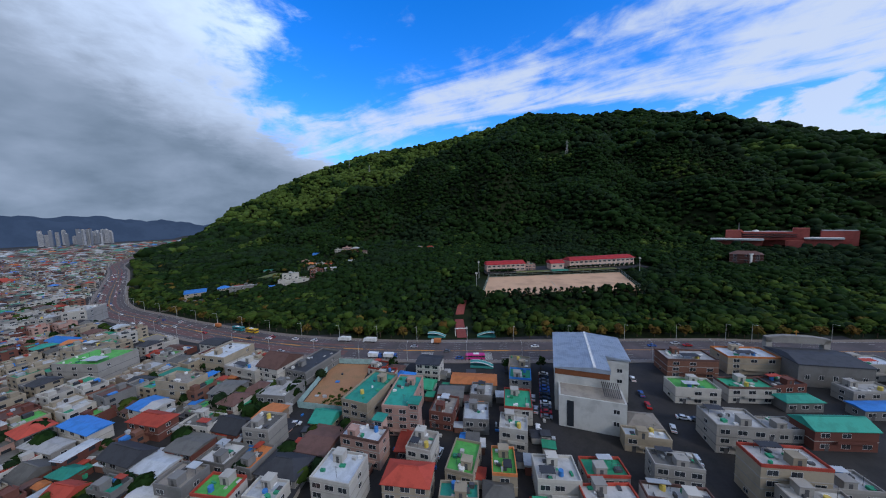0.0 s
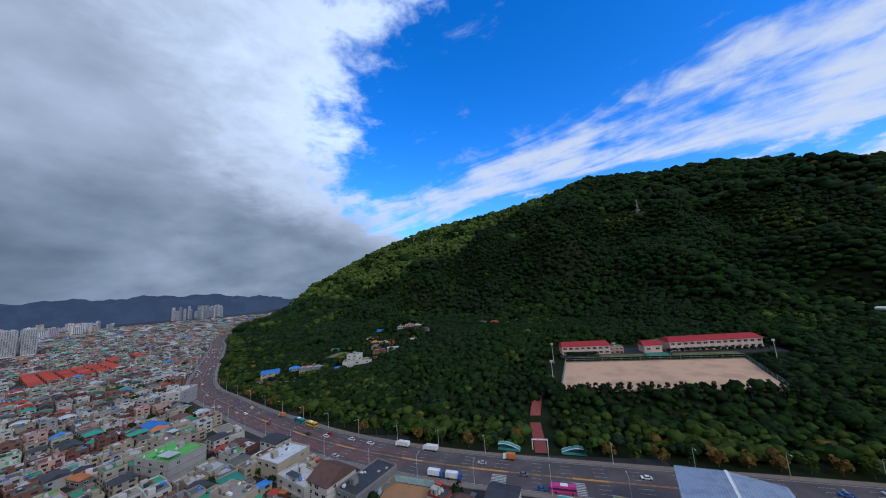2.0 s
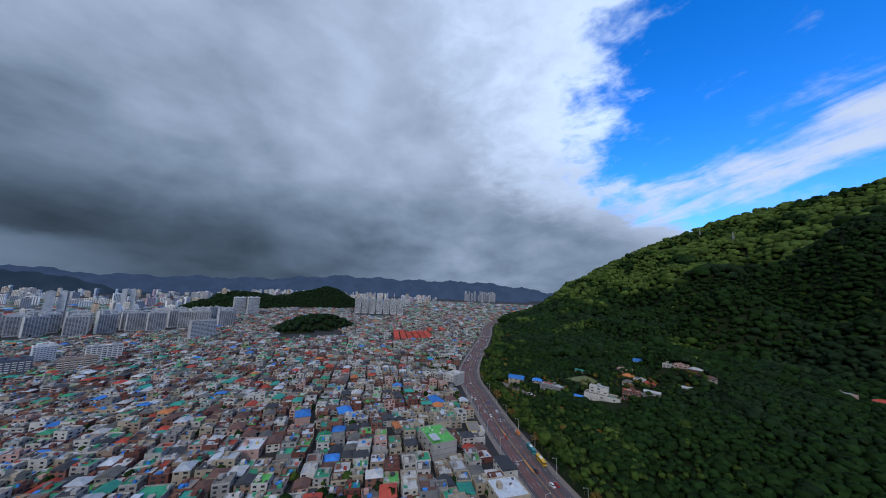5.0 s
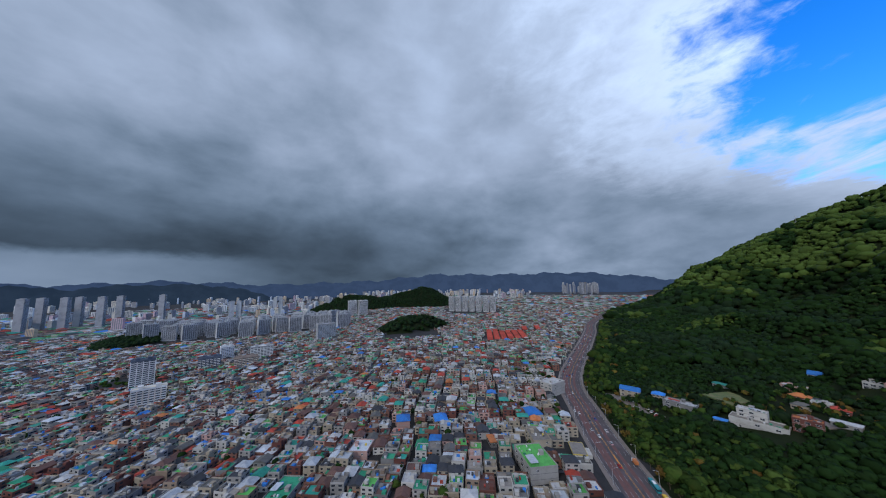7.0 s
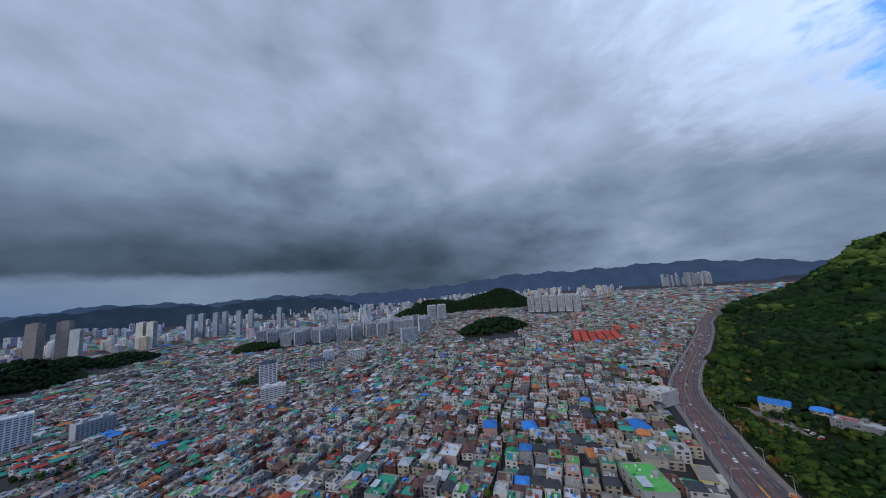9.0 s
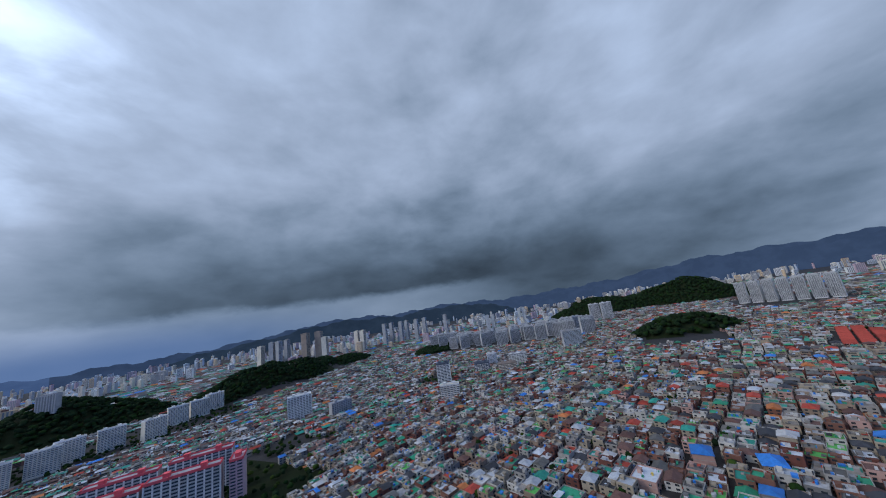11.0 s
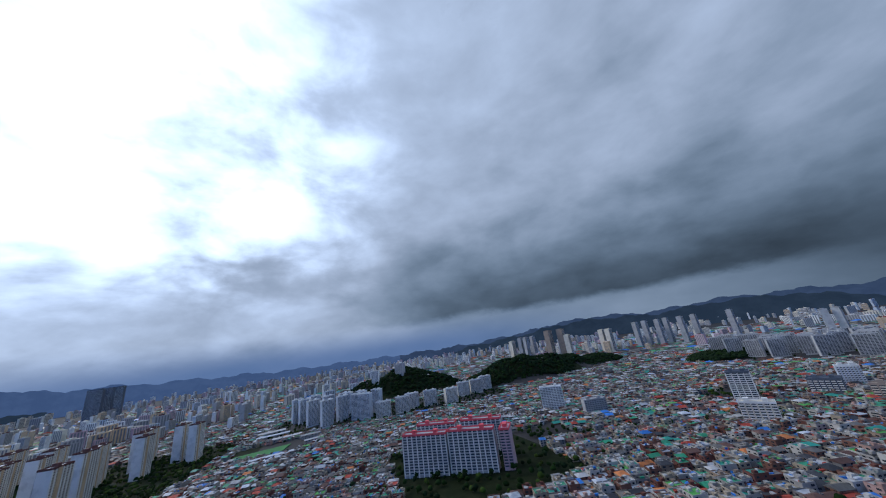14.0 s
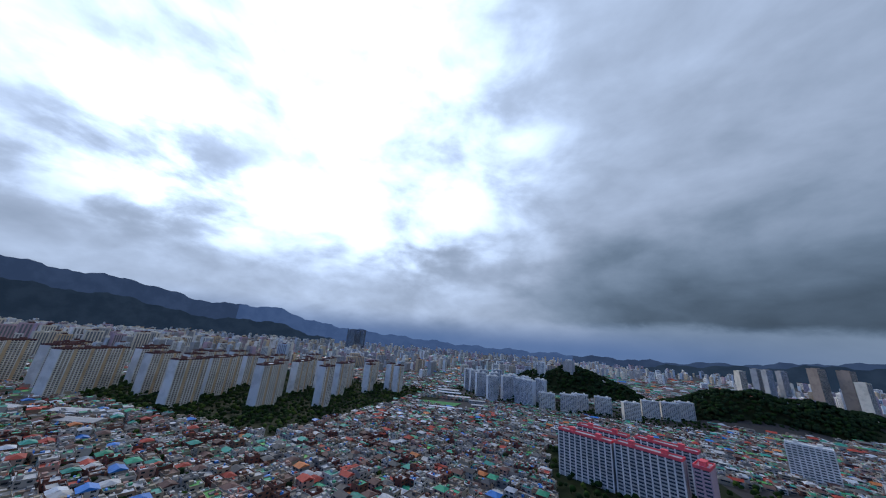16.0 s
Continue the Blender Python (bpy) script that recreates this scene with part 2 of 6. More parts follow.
def mesh_of(name, verts, faces, mats, which=None, smooth=False):
    me = bpy.data.meshes.new(name)
    verts, faces = np.asarray(verts, np.float32), np.asarray(faces, np.int32)
    me.vertices.add(len(verts))
    me.vertices.foreach_set("co", verts.ravel())
    n = faces.shape[1]
    me.loops.add(faces.size)
    me.loops.foreach_set("vertex_index", faces.ravel())
    me.polygons.add(len(faces))
    me.polygons.foreach_set("loop_start", np.arange(0, faces.size, n, dtype=np.int32))
    if which is not None:
        me.polygons.foreach_set("material_index", np.asarray(which, np.int32))
    me.polygons.foreach_set("use_smooth", np.full(len(faces), smooth))
    for m in mats:
        me.materials.append(m)
    me.update(calc_edges=True)
    return me


def grid_axis(near, far, step):
    out, v = [0.0], 0.0
    while v < far:
        v += step if v < near else step * (1 + (v - near) / 90)
        out.append(min(v, far))
    return out


def build_ground():
    ax, hill = grid_axis(450, 6500, 11), grid_axis(2700, 6500, 17)
    xs = np.array([-v for v in hill[:0:-1]] + hill)
    ys = np.array([-v for v in ax[:0:-1]] + hill)
    gx, gy = np.meshgrid(xs, ys)
    gz = land(gx, gy)
    nx, ny = len(xs), len(ys)
    i = np.arange(nx * ny).reshape(ny, nx)
    f = np.stack([i[:-1, :-1], i[:-1, 1:], i[1:, 1:], i[1:, :-1]], -1).reshape(-1, 4)
    mx, my = xs[:-1] + np.diff(xs) / 2, ys[:-1] + np.diff(ys) / 2
    cx, cy = np.meshgrid(mx, my)
    tc = land(cx, cy) - town_level(cy)
    green = (abs(cx / K - 385) < 235) & (abs(cy / K + 450) < 230) | (abs(cx / K + 110) < 68) & (abs(cy / K + 270) < 82)
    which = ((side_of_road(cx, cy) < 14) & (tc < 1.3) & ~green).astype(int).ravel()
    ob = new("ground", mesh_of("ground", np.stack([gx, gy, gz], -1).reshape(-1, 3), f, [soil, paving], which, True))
    tagged(ob, "dark earth hillside and grey paved valley floor", "ground", kind="structure")


build_ground()

# ---- kit ----
def part(name, bm, material, parent, label=""):
    me = bpy.data.meshes.new(name)
    bm.to_mesh(me)
    bm.free()
    for m in material if isinstance(material, (list, tuple)) else [material]:
        me.materials.append(m)
    ob = new(name, me)
    ob.parent = parent
    return tagged(ob, label)


def again(name, me, parent, m):
    """A further part on a mesh that is already there."""
    ob = new(name, me)
    ob.parent, ob.matrix_basis = parent, m
    return ob


def thing(name, label, category, m, group="", kind=""):
    ob = new(name)
    ob.matrix_basis = m
    ob.empty_display_size = 0.5
    return tagged(ob, label, category, group, kind)


def block(bm, x, y, z0, z1, w, d, tx=1.0, ty=1.0, turn=0.0, index=0, bottom=False):
    """A box from z0 to z1 whose top is tx, ty times its foot."""
    c, s = math.cos(turn), math.sin(turn)
    vs = []
    for z, kx, ky in ((z0, 1, 1), (z1, tx, ty)):
        for a, b in ((-1, -1), (1, -1), (1, 1), (-1, 1)):
            u, v = a * w / 2 * kx, b * d / 2 * ky
            vs.append(bm.verts.new((x + u * c - v * s, y + u * s + v * c, z)))
    fs = [(4, 5, 6, 7), (0, 1, 5, 4), (1, 2, 6, 5), (2, 3, 7, 6), (3, 0, 4, 7)] + ([(3, 2, 1, 0)] if bottom else [])
    for f in fs:
        bm.faces.new([vs[i] for i in f]).material_index = index
    return bm


def tube(bm, x, y, z0, z1, r0, r1, n=8, index=0):
    a = [[bm.verts.new((x + r * math.cos(6.2832 * i / n), y + r * math.sin(6.2832 * i / n), z)) for i in range(n)] for z, r in ((z0, r0), (z1, r1))]
    for i in range(n):
        bm.faces.new((a[0][i], a[0][(i + 1) % n], a[1][(i + 1) % n], a[1][i])).material_index = index
    bm.faces.new(a[1]).material_index = index
    return bm


def bar(bm, p, q, t, index=0):
    """A square bar from p to q."""
    p, q = Vector(p), Vector(q)
    w = (q - p).normalized()
    a = w.orthogonal().normalized() * t / 2
    b = w.cross(a)
    r = [[bm.verts.new(e + k * a + l * b) for k, l in ((-1, -1), (1, -1), (1, 1), (-1, 1))] for e in (p, q)]
    for i in range(4):
        bm.faces.new((r[0][i], r[0][(i + 1) % 4], r[1][(i + 1) % 4], r[1][i])).material_index = index
    return bm


class Heap:
    """Many tapered boxes and loose quads gathered into one mesh."""

    def __init__(self):
        self.v, self.f, self.m, self.n = [], [], [], 0

    def boxes(self, x, y, z0, z1, w, d, turn, index, tx=1.0, ty=1.0):
        x, y, z0, z1, w, d, turn, tx, ty = np.broadcast_arrays(*(np.asarray(a, float) for a in (x, y, z0, z1, w, d, turn, tx, ty)))
        if not x.size:
            return
        c, s = np.cos(turn), np.sin(turn)
        rows = []
        for z, kx, ky in ((z0, 1, 1), (z1, tx, ty)):
            for a, b in ((-1, -1), (1, -1), (1, 1), (-1, 1)):
                u, v = a * w / 2 * kx, b * d / 2 * ky
                rows.append(np.stack([x + u * c - v * s, y + u * s + v * c, z], -1))
        vs = np.stack(rows, 1).reshape(-1, 3)
        base = self.n + 8 * np.arange(x.size)[:, None, None]
        fs = (base + np.array([(4, 5, 6, 7), (0, 1, 5, 4), (1, 2, 6, 5), (2, 3, 7, 6), (3, 0, 4, 7)])).reshape(-1, 4)
        self.v.append(vs), self.f.append(fs)
        self.m.append(np.repeat(np.broadcast_to(np.asarray(index), x.shape).ravel(), 5))
        self.n += len(vs)

    def quads(self, corners, index):
        corners = np.asarray(corners, float).reshape(-1, 4, 3)
        self.v.append(corners.reshape(-1, 3))
        self.f.append(self.n + np.arange(len(corners) * 4).reshape(-1, 4))
        self.m.append(np.broadcast_to(np.asarray(index), (len(corners),)).ravel())
        self.n += 4 * len(corners)

    def windows(self, x, y, z, w, d, turn, side, off, ww, wh, index):
        """Panes of ww by wh centred at height z, off metres along the side (0 to 3) of boxes w by d."""
        ang = turn + side * math.pi / 2
        far = np.where(np.asarray(side) % 2 == 0, d, w) / 2 + 0.05
        c, s = np.cos(ang), np.sin(ang)
        cx, cy = x + s * far + c * off, y - c * far + s * off
        q = np.stack([np.stack([cx + k * c * ww / 2, cy + k * s * ww / 2, z + l * wh / 2], -1) for k, l in ((-1, -1), (1, -1), (1, 1), (-1, 1))], 1)
        self.quads(q, index)

    def build(self, name, mats, smooth=False):
        return new(name, mesh_of(name, np.concatenate(self.v), np.concatenate(self.f), mats, np.concatenate(self.m), smooth))


WALLS = [mat("wall_" + n, c, vary=0.16, scale=0.25, second=tuple(v * 0.8 for v in c), island=0.16) for n, c in (
    ("white", (0.43, 0.41, 0.375)), ("cream", (0.32, 0.27, 0.20)), ("grey", (0.176, 0.172, 0.168)), ("brick", (0.136, 0.052, 0.040)),
    ("pink", (0.40, 0.25, 0.21)), ("pale_grey", (0.29, 0.275, 0.255)), ("tan", (0.248, 0.184, 0.136)), ("brown_brick", (0.176, 0.084, 0.060)))]
ROOFS = [mat("roof_" + n, c, vary=0.22, scale=0.35, second=tuple(v * 0.72 for v in c), island=0.22, rough=r) for n, c, r in (
    ("pale_grey", (0.43, 0.425, 0.42), 0.7), ("blue_white", (0.43, 0.46, 0.50), 0.5), ("grey", (0.13, 0.126, 0.12), 0.8), ("green", (0.035, 0.27, 0.15), 0.6),
    ("teal", (0.03, 0.26, 0.20), 0.6), ("bright_green", (0.09, 0.34, 0.08), 0.7), ("red", (0.38, 0.06, 0.04), 0.7), ("brown", (0.12, 0.065, 0.055), 0.7),
    ("dark", (0.045, 0.047, 0.055), 0.6), ("blue", (0.035, 0.19, 0.55), 0.5), ("orange", (0.50, 0.17, 0.06), 0.7), ("concrete", (0.24, 0.215, 0.19), 0.9))]
R_FLAT = [0] * 5 + [1] * 4 + [2] * 5 + [3] * 4 + [4] * 3 + [5] * 2 + [11] * 4 + [7] * 2 + [6] + [8] * 2
R_HIP = [0] * 2 + [1] * 2 + [8] * 5 + [2] * 4 + [7] * 4 + [6] * 3 + [9, 4, 4, 3, 10]
pane_far = mat("pane_far", (0.06, 0.066, 0.08), rough=0.3, vary=0.3, scale=0.1)
pane_mid = mat("pane_mid", (0.19, 0.20, 0.22), rough=0.4, vary=0.3, scale=0.1)
pane = mat("pane", (0.03, 0.036, 0.045), rough=0.12, spec=0.5, vary=0.3, scale=0.3)
trim = mat("white_trim", (0.68, 0.68, 0.67), vary=0.1)
dark_metal = mat("dark_metal", (0.08, 0.08, 0.085), rough=0.5)
steel = mat("steel", (0.42, 0.43, 0.45), rough=0.4, metal=0.6)
tank_blue = mat("tank_blue", (0.05, 0.2, 0.5), rough=0.5)
tank_yellow = mat("tank_yellow", (0.6, 0.45, 0.1), rough=0.5)
GRID = radians(-18)
GU, GV = (math.cos(GRID), math.sin(GRID)), (-math.sin(GRID), math.cos(GRID))


def ground_z(x, y):
    return float(land(x, y))

# ---- the trunk road ----
def smooth_line(pts, step=5.0):
    """The polyline rounded (Catmull-Rom) and cut into even steps."""
    p = np.array(pts, float)
    p = np.vstack([2 * p[0] - p[1], p, 2 * p[-1] - p[-2]])
    out = []
    for a, b, c, d in zip(p, p[1:], p[2:], p[3:]):
        n = max(2, int(np.linalg.norm(c - b) / step))
        t = np.linspace(0, 1, n, endpoint=False)[:, None]
        out.append(0.5 * (2 * b + (c - a) * t + (2 * a - 5 * b + 4 * c - d) * t**2 + (3 * b - a - 3 * c + d) * t**3))
    return np.vstack(out + [p[-2:-1]])


LINE = smooth_line(ROAD)
WAY = np.gradient(LINE, axis=0)
WAY /= np.linalg.norm(WAY, axis=1)[:, None]
SIDE = np.stack([-WAY[:, 1], WAY[:, 0]], -1) * -1.0   # towards the hill
HALF = 12.5


def strip(a, b, z, name, m, label, category="road"):
    p, q = LINE + SIDE * a, LINE + SIDE * b
    n = len(LINE)
    v = np.vstack([np.c_[p, np.full(n, z)], np.c_[q, np.full(n, z)], np.c_[p, np.full(n, z - 0.8)], np.c_[q, np.full(n, z - 0.8)]])
    i = np.arange(n - 1)
    f = np.vstack([np.c_[i, i + n, i + n + 1, i + 1], np.c_[i + 2 * n, i, i + 1, i + 1 + 2 * n], np.c_[i + n, i + 3 * n, i + 3 * n + 1, i + n + 1]])
    return tagged(new(name, mesh_of(name, v, f, [m])), label, category, kind="structure")


road_grey = mat("road_grey", (0.075, 0.064, 0.066), vary=0.22, scale=0.06, second=(0.1, 0.08, 0.082))
kerb_stone = mat("kerb_stone", (0.2, 0.165, 0.145), vary=0.25, scale=0.3)
line_white = mat("line_white", (0.42, 0.42, 0.40), vary=0.2, scale=1.0)
line_yellow = mat("line_yellow", (0.55, 0.25, 0.06), vary=0.2, scale=1.0)
lane_red = mat("lane_red", (0.15, 0.075, 0.068), vary=0.25, scale=0.4)
strip(-HALF, HALF, 0.12, "road", road_grey, "wide grey asphalt trunk road along the hill")
strip(HALF, HALF + 3, 0.27, "pavement", kerb_stone, "brownish paved footway with kerb along the wood", "pavement")
strip(-HALF - 3, -HALF, 0.27, "pavement", kerb_stone, "paved footway with kerb along the shops", "pavement")


def road_marks():
    h = Heap()
    lane = 3.0

    def dash(i, j, off, w, m, z=0.128):
        p, q = LINE[i] + SIDE[i] * off, LINE[j] + SIDE[j] * off
        sx, sy = SIDE[i] * w / 2, SIDE[j] * w / 2
        h.quads([[(*(p - sx), z), (*(q - sy), z), (*(q + sy), z), (*(p + sx), z)]], m)

    for i in range(0, len(LINE) - 2):
        for k in (-3, -2, -1, 1, 2, 3):
            if i % 3 == 0:
                dash(i, i + 1, k * lane, 0.15, 0)
        for k in (-0.3, 0.3):
            dash(i, i + 1, k, 0.2, 1)
        for k in (-4, 4):
            dash(i, i + 1, k * lane - math.copysign(0.2, k), 0.2, 0)
    near = [i for i in range(len(LINE)) if -220 < LINE[i][0] < 250]
    for i in near:
        if i % 9 < 3:
            dash(i, i + 1, 0.0, 1.2, 1, 0.134)
    for i in range(0, len(LINE) - 2):
        if LINE[i][0] < -60:
            for k in (-1.5, -2.5, 1.5):
                dash(i, i + 1, k * lane, lane - 0.3, 2, 0.1245)
    # broad zebra crossings where the side street meets the road
    for cx in (-10.0, 26.0):
        i = int(np.argmin(abs(LINE[:, 0] - cx)))
        for k in range(8):
            dash(i, i + 1, -HALF + 1.5 + k * 1.1, 0.55, 0, 0.14)
    for cx in (-78.0, -390.0, 156.0):
        i = int(np.argmin(abs(LINE[:, 0] - cx)))
        dash(i, i + 4, -4.6, 2.7, 2, 0.131)
        dash(i, i + 4, -7.7, 2.7, 2, 0.131)
    ob = h.build("road_markings", [line_white, line_yellow, lane_red])
    tagged(ob, "white dashes and ochre lines painted on asphalt", "road markings", kind="stuff")


road_marks()

# ---- houses ----
def window_mesh(w, h):
    bm = bmesh.new()
    for a, b, c, d, i, y in ((-w / 2, w / 2, -h / 2, h / 2, 1, -0.05), (-w / 2 + 0.09, -0.04, -h / 2 + 0.09, h / 2 - 0.09, 0, -0.07), (0.04, w / 2 - 0.09, -h / 2 + 0.09, h / 2 - 0.09, 0, -0.07)):
        bm.faces.new([bm.verts.new(p) for p in ((a, y, c), (b, y, c), (b, y, d), (a, y, d))]).material_index = i
    me = bpy.data.meshes.new("window")
    bm.to_mesh(me)
    bm.free()
    me.materials.append(pane), me.materials.append(trim)
    return me


WIN = {"wide": window_mesh(2.7, 1.6), "small": window_mesh(1.6, 1.35), "tall": window_mesh(1.6, 1.9)}
W_NAME = ["white plaster", "cream plaster", "grey plaster", "red brick", "pink tiled", "pale grey tiled", "tan brick", "brown brick"]
R_NAME = ["pale grey", "bluish white", "grey", "green painted", "teal painted", "bright green", "red", "brown", "dark", "blue", "orange", "concrete"]


def ring(bm, w, d, t, z0, z1):
    """A rim of thickness t round a rectangle, in one piece."""
    vs = [[bm.verts.new((a * (w / 2 - i), b * (d / 2 - i), z)) for a, b in ((-1, -1), (1, -1), (1, 1), (-1, 1))] for i, z in ((0, z0), (0, z1), (t, z1), (t, z0))]
    for p, q in zip(vs, vs[1:]):
        for k in range(4):
            bm.faces.new((p[k], p[(k + 1) % 4], q[(k + 1) % 4], q[k]))
    return bm


house_rng = random.Random(11)


def house(x, y, w, d, h, turn, wall, roof, kind="flat", rim=None, group="houses of the quarter", tank=True, bays=None, label=""):
    """One house: walls with a parapet or eaves, roof, windows, door and what stands on the roof. turn in degrees."""
    r = house_rng
    shape = {"flat": "flat roof", "hip": "hipped roof", "gable": "gabled roof", "shed": "low metal roof"}[kind]
    z = min(ground_z(x + a * w / 2, y + b * d / 2) for a in (-1, 1) for b in (-1, 1)) - 0.3
    ob = thing("house", label or "%s house with %s %s" % (W_NAME[wall], R_NAME[roof], shape), "house", pose(x, y, z, 0, 0, turn), group)
    wm, rm = WALLS[wall], ROOFS[roof]
    floors = max(1, round(h / 3.0))
    h += 0.3
    bm = block(bmesh.new(), 0, 0, 0, h, w, d)
    part("wall", bm, wm, ob)
    if kind == "flat":
        part("parapet", ring(bmesh.new(), w + 0.06, d + 0.06, 0.28, h, h + 0.9), wm if rim is None else ROOFS[rim], ob)
        part("roof", block(bmesh.new(), 0, 0, h - 0.1, h + 0.12, w - 0.5, d - 0.5), rm, ob)
        sx, sy = w * r.uniform(-0.22, 0.22), d * r.choice((-0.25, 0.25))
        bm = block(bmesh.new(), sx, sy, h + 0.12, h + 2.6, 3.0, 2.6)
        block(bm, sx, sy, h + 2.6, h + 2.8, 3.3, 2.9, bottom=True)
        part("stair_house", bm, wm, ob)
        if tank and r.random() < 0.6:
            tx, ty = -sx * 0.9 + r.uniform(-1, 1), -sy * 0.9
            part("water_tank", tube(bmesh.new(), tx, ty, h + 0.12, h + 1.7, 0.75, 0.7, 10), tank_blue if r.random() < 0.55 else tank_yellow, ob)
        bm = bmesh.new()
        for _ in range(r.randint(5, 9)):
            a, b = r.uniform(0.5, 1.8), r.uniform(0.4, 1.5)
            block(bm, r.uniform(-0.4, 0.4) * w, r.uniform(-0.4, 0.4) * d, h + 0.12, h + r.uniform(0.35, 1.2), a, b, turn=r.uniform(-0.2, 0.2), index=r.randrange(4))
        block(bm, sx, sy, h + 0.12, h + 2.1, 0.9, 2.66, index=3)
        px, py = r.uniform(-0.4, 0.4) * w, r.uniform(-0.4, 0.4) * d
        bar(bm, (px, py, h), (px, py, h + 3.4), 0.09, 3)
        bar(bm, (px - 0.8, py, h + 3.1), (px + 0.8, py, h + 3.1), 0.07, 3)
        if r.random() < 0.55:
            ax, ay = r.uniform(-0.25, 0.25) * w, -sy * 1.1
            block(bm, ax, ay, h + 2.0, h + 2.14, w * 0.35, d * 0.3, bottom=True, index=r.randrange(4, 7))
            for a, b in ((-1, -1), (1, -1), (1, 1), (-1, 1)):
                bar(bm, (ax + a * w * 0.16, ay + b * d * 0.13, h), (ax + a * w * 0.16, ay + b * d * 0.13, h + 2.0), 0.1, 3)
        tagged(part("roof_clutter", bm, [trim, concrete, ROOFS[3], dark_metal, ROOFS[1], ROOFS[6], ROOFS[8]], ob, "boxes, planters and cooling units on the roof"), kind="stuff")
    else:
        rise = {"hip": 0.17, "gable": 0.2, "shed": 0.06}[kind] * min(w, d) * 1.6
        tx, ty = {"hip": (max(0.04, 1 - min(w, d) / w * 0.95), 0.03) if w >= d else (0.03, max(0.04, 1 - w / d * 0.95)), "gable": (1.0, 0.02), "shed": (1.0, 0.02)}[kind]
        bm = block(bmesh.new(), 0, 0, h - 0.15, h + 0.05, w + 0.9, d + 0.9, bottom=True)
        block(bm, 0, 0, h + 0.05, h + rise, w + 0.9, d + 0.9, tx, ty)
        part("roof", bm, rm, ob)
        if kind != "shed":
            lx, ly = (w * tx, 0.35) if tx > ty else (0.35, d * ty)
            part("ridge_cap", block(bmesh.new(), 0, 0, h + rise - 0.08, h + rise + 0.18, max(0.5, lx), max(0.35, ly)), rm, ob)
    for side in range(4):
        run = w if side % 2 == 0 else d
        far = (d if side % 2 == 0 else w) / 2
        n = bays or max(1, min(3, int(run / 3.9)))
        if side in (1, 3):
            n = max(1, n - 1)
        m = WIN["wide"] if side in (0, 2) else WIN["small"]
        for k in range(floors):
            for j in range(n):
                if r.random() < (0.12 if side in (0, 2) else 0.5):
                    continue
                again("window", m, ob, pose(0, 0, 0, 0, 0, side * 90) @ pose((j + 0.5) * run / n - run / 2, -far, (k + 0.55) * h / floors))
    if floors > 1:
        bm = bmesh.new()
        for k in range(1, floors):
            ring(bm, w + 0.16, d + 0.16, 0.1, k * h / floors - 0.12, k * h / floors + 0.12)
        part("floor_band", bm, WALLS[5] if wall != 5 else WALLS[2], ob)
    part("door", block(bmesh.new(), -w * 0.3, -d / 2 - 0.03, 0.3, 2.4, 1.1, 0.1), dark_metal, ob)
    if floors > 1 and w > 7:
        bm = block(bmesh.new(), w * 0.1, -d / 2 - 0.55, h / floors - 0.1, h / floors + 0.1, w * 0.6, 1.1, bottom=True)
        block(bm, w * 0.1, -d / 2 - 1.05, h / floors + 0.1, h / floors + 1.0, w * 0.6, 0.1)
        part("balcony", bm, wm, ob)
    return ob


TAKEN = [(K * a, K * b, K * c, K * d) for a, b, c, d in ((46, 92, 15, 20), (127, 94, 14, 11), (-41, 106, 10, 18), (-157.5, 153, 8, 7))]
# landmarks further along the road
for x, y, w, d, h, turn, wall, roof, kind in ((-150, 121, 28, 19, 10, -6, 5, 5, "flat"), (-210, 153, 17, 17, 4, -5, 0, 9, "hip"), (-172, 136, 20, 14, 8, -10, 1, 11, "flat"), (-181, 109, 12, 5, 4, -5, 2, 10, "shed"), (-222, 58, 14, 12, 7, -5, 4, 9, "hip"),
                                              (-246, 196, 16, 24, 13, 20, 0, 0, "flat"), (-262, 190, 14, 18, 9, 20, 5, 0, "flat"), (-196, 30, 18, 15, 6, -18, 4, 1, "flat"), (-170, -6, 22, 15, 6, -18, 5, 3, "flat"), (-215, 84, 15, 12, 6, -5, 6, 9, "hip")):
    house(K * x, K * y, w, d, h, turn, wall, roof, kind, None, "houses further along the road")
    TAKEN.append((K * x, K * y, w / 2, d / 2))
terrace = None
for k in range(30):
    i, j = k % 6, k // 6
    x, y = -484 - j * 21, 234 + i * 13 + j * 8
    if k >= 26:
        x, y = -566 - k % 2 * 22, 345 + (k - 26) // 2 * 30 + k % 2 * 10
    m = pose(K * x, K * y, ground_z(K * x, K * y) - 0.3, 0, 0, 72)
    if terrace is None:
        terrace = house(K * x, K * y, 11.5, 18, 5.4, 72, 3, 6, "gable", None, "red terraces", False, 3, "brick terrace house with a red tiled roof")
    else:
        copy_thing(terrace, m)
    TAKEN.append((K * x, K * y, 10, 10))
# the houses between the trunk road and the lane, one by one
def front(x, y, w, d, h, turn, wall, roof, kind="flat", rim=None):
    house(x, y, w, d, h, turn, wall, roof, kind, rim, "houses by the trunk road")
    c, n = abs(math.cos(radians(turn))), abs(math.sin(radians(turn)))
    TAKEN.append((x, y, (w * c + d * n) / 2 * 0.9, (w * n + d * c) / 2 * 0.9))


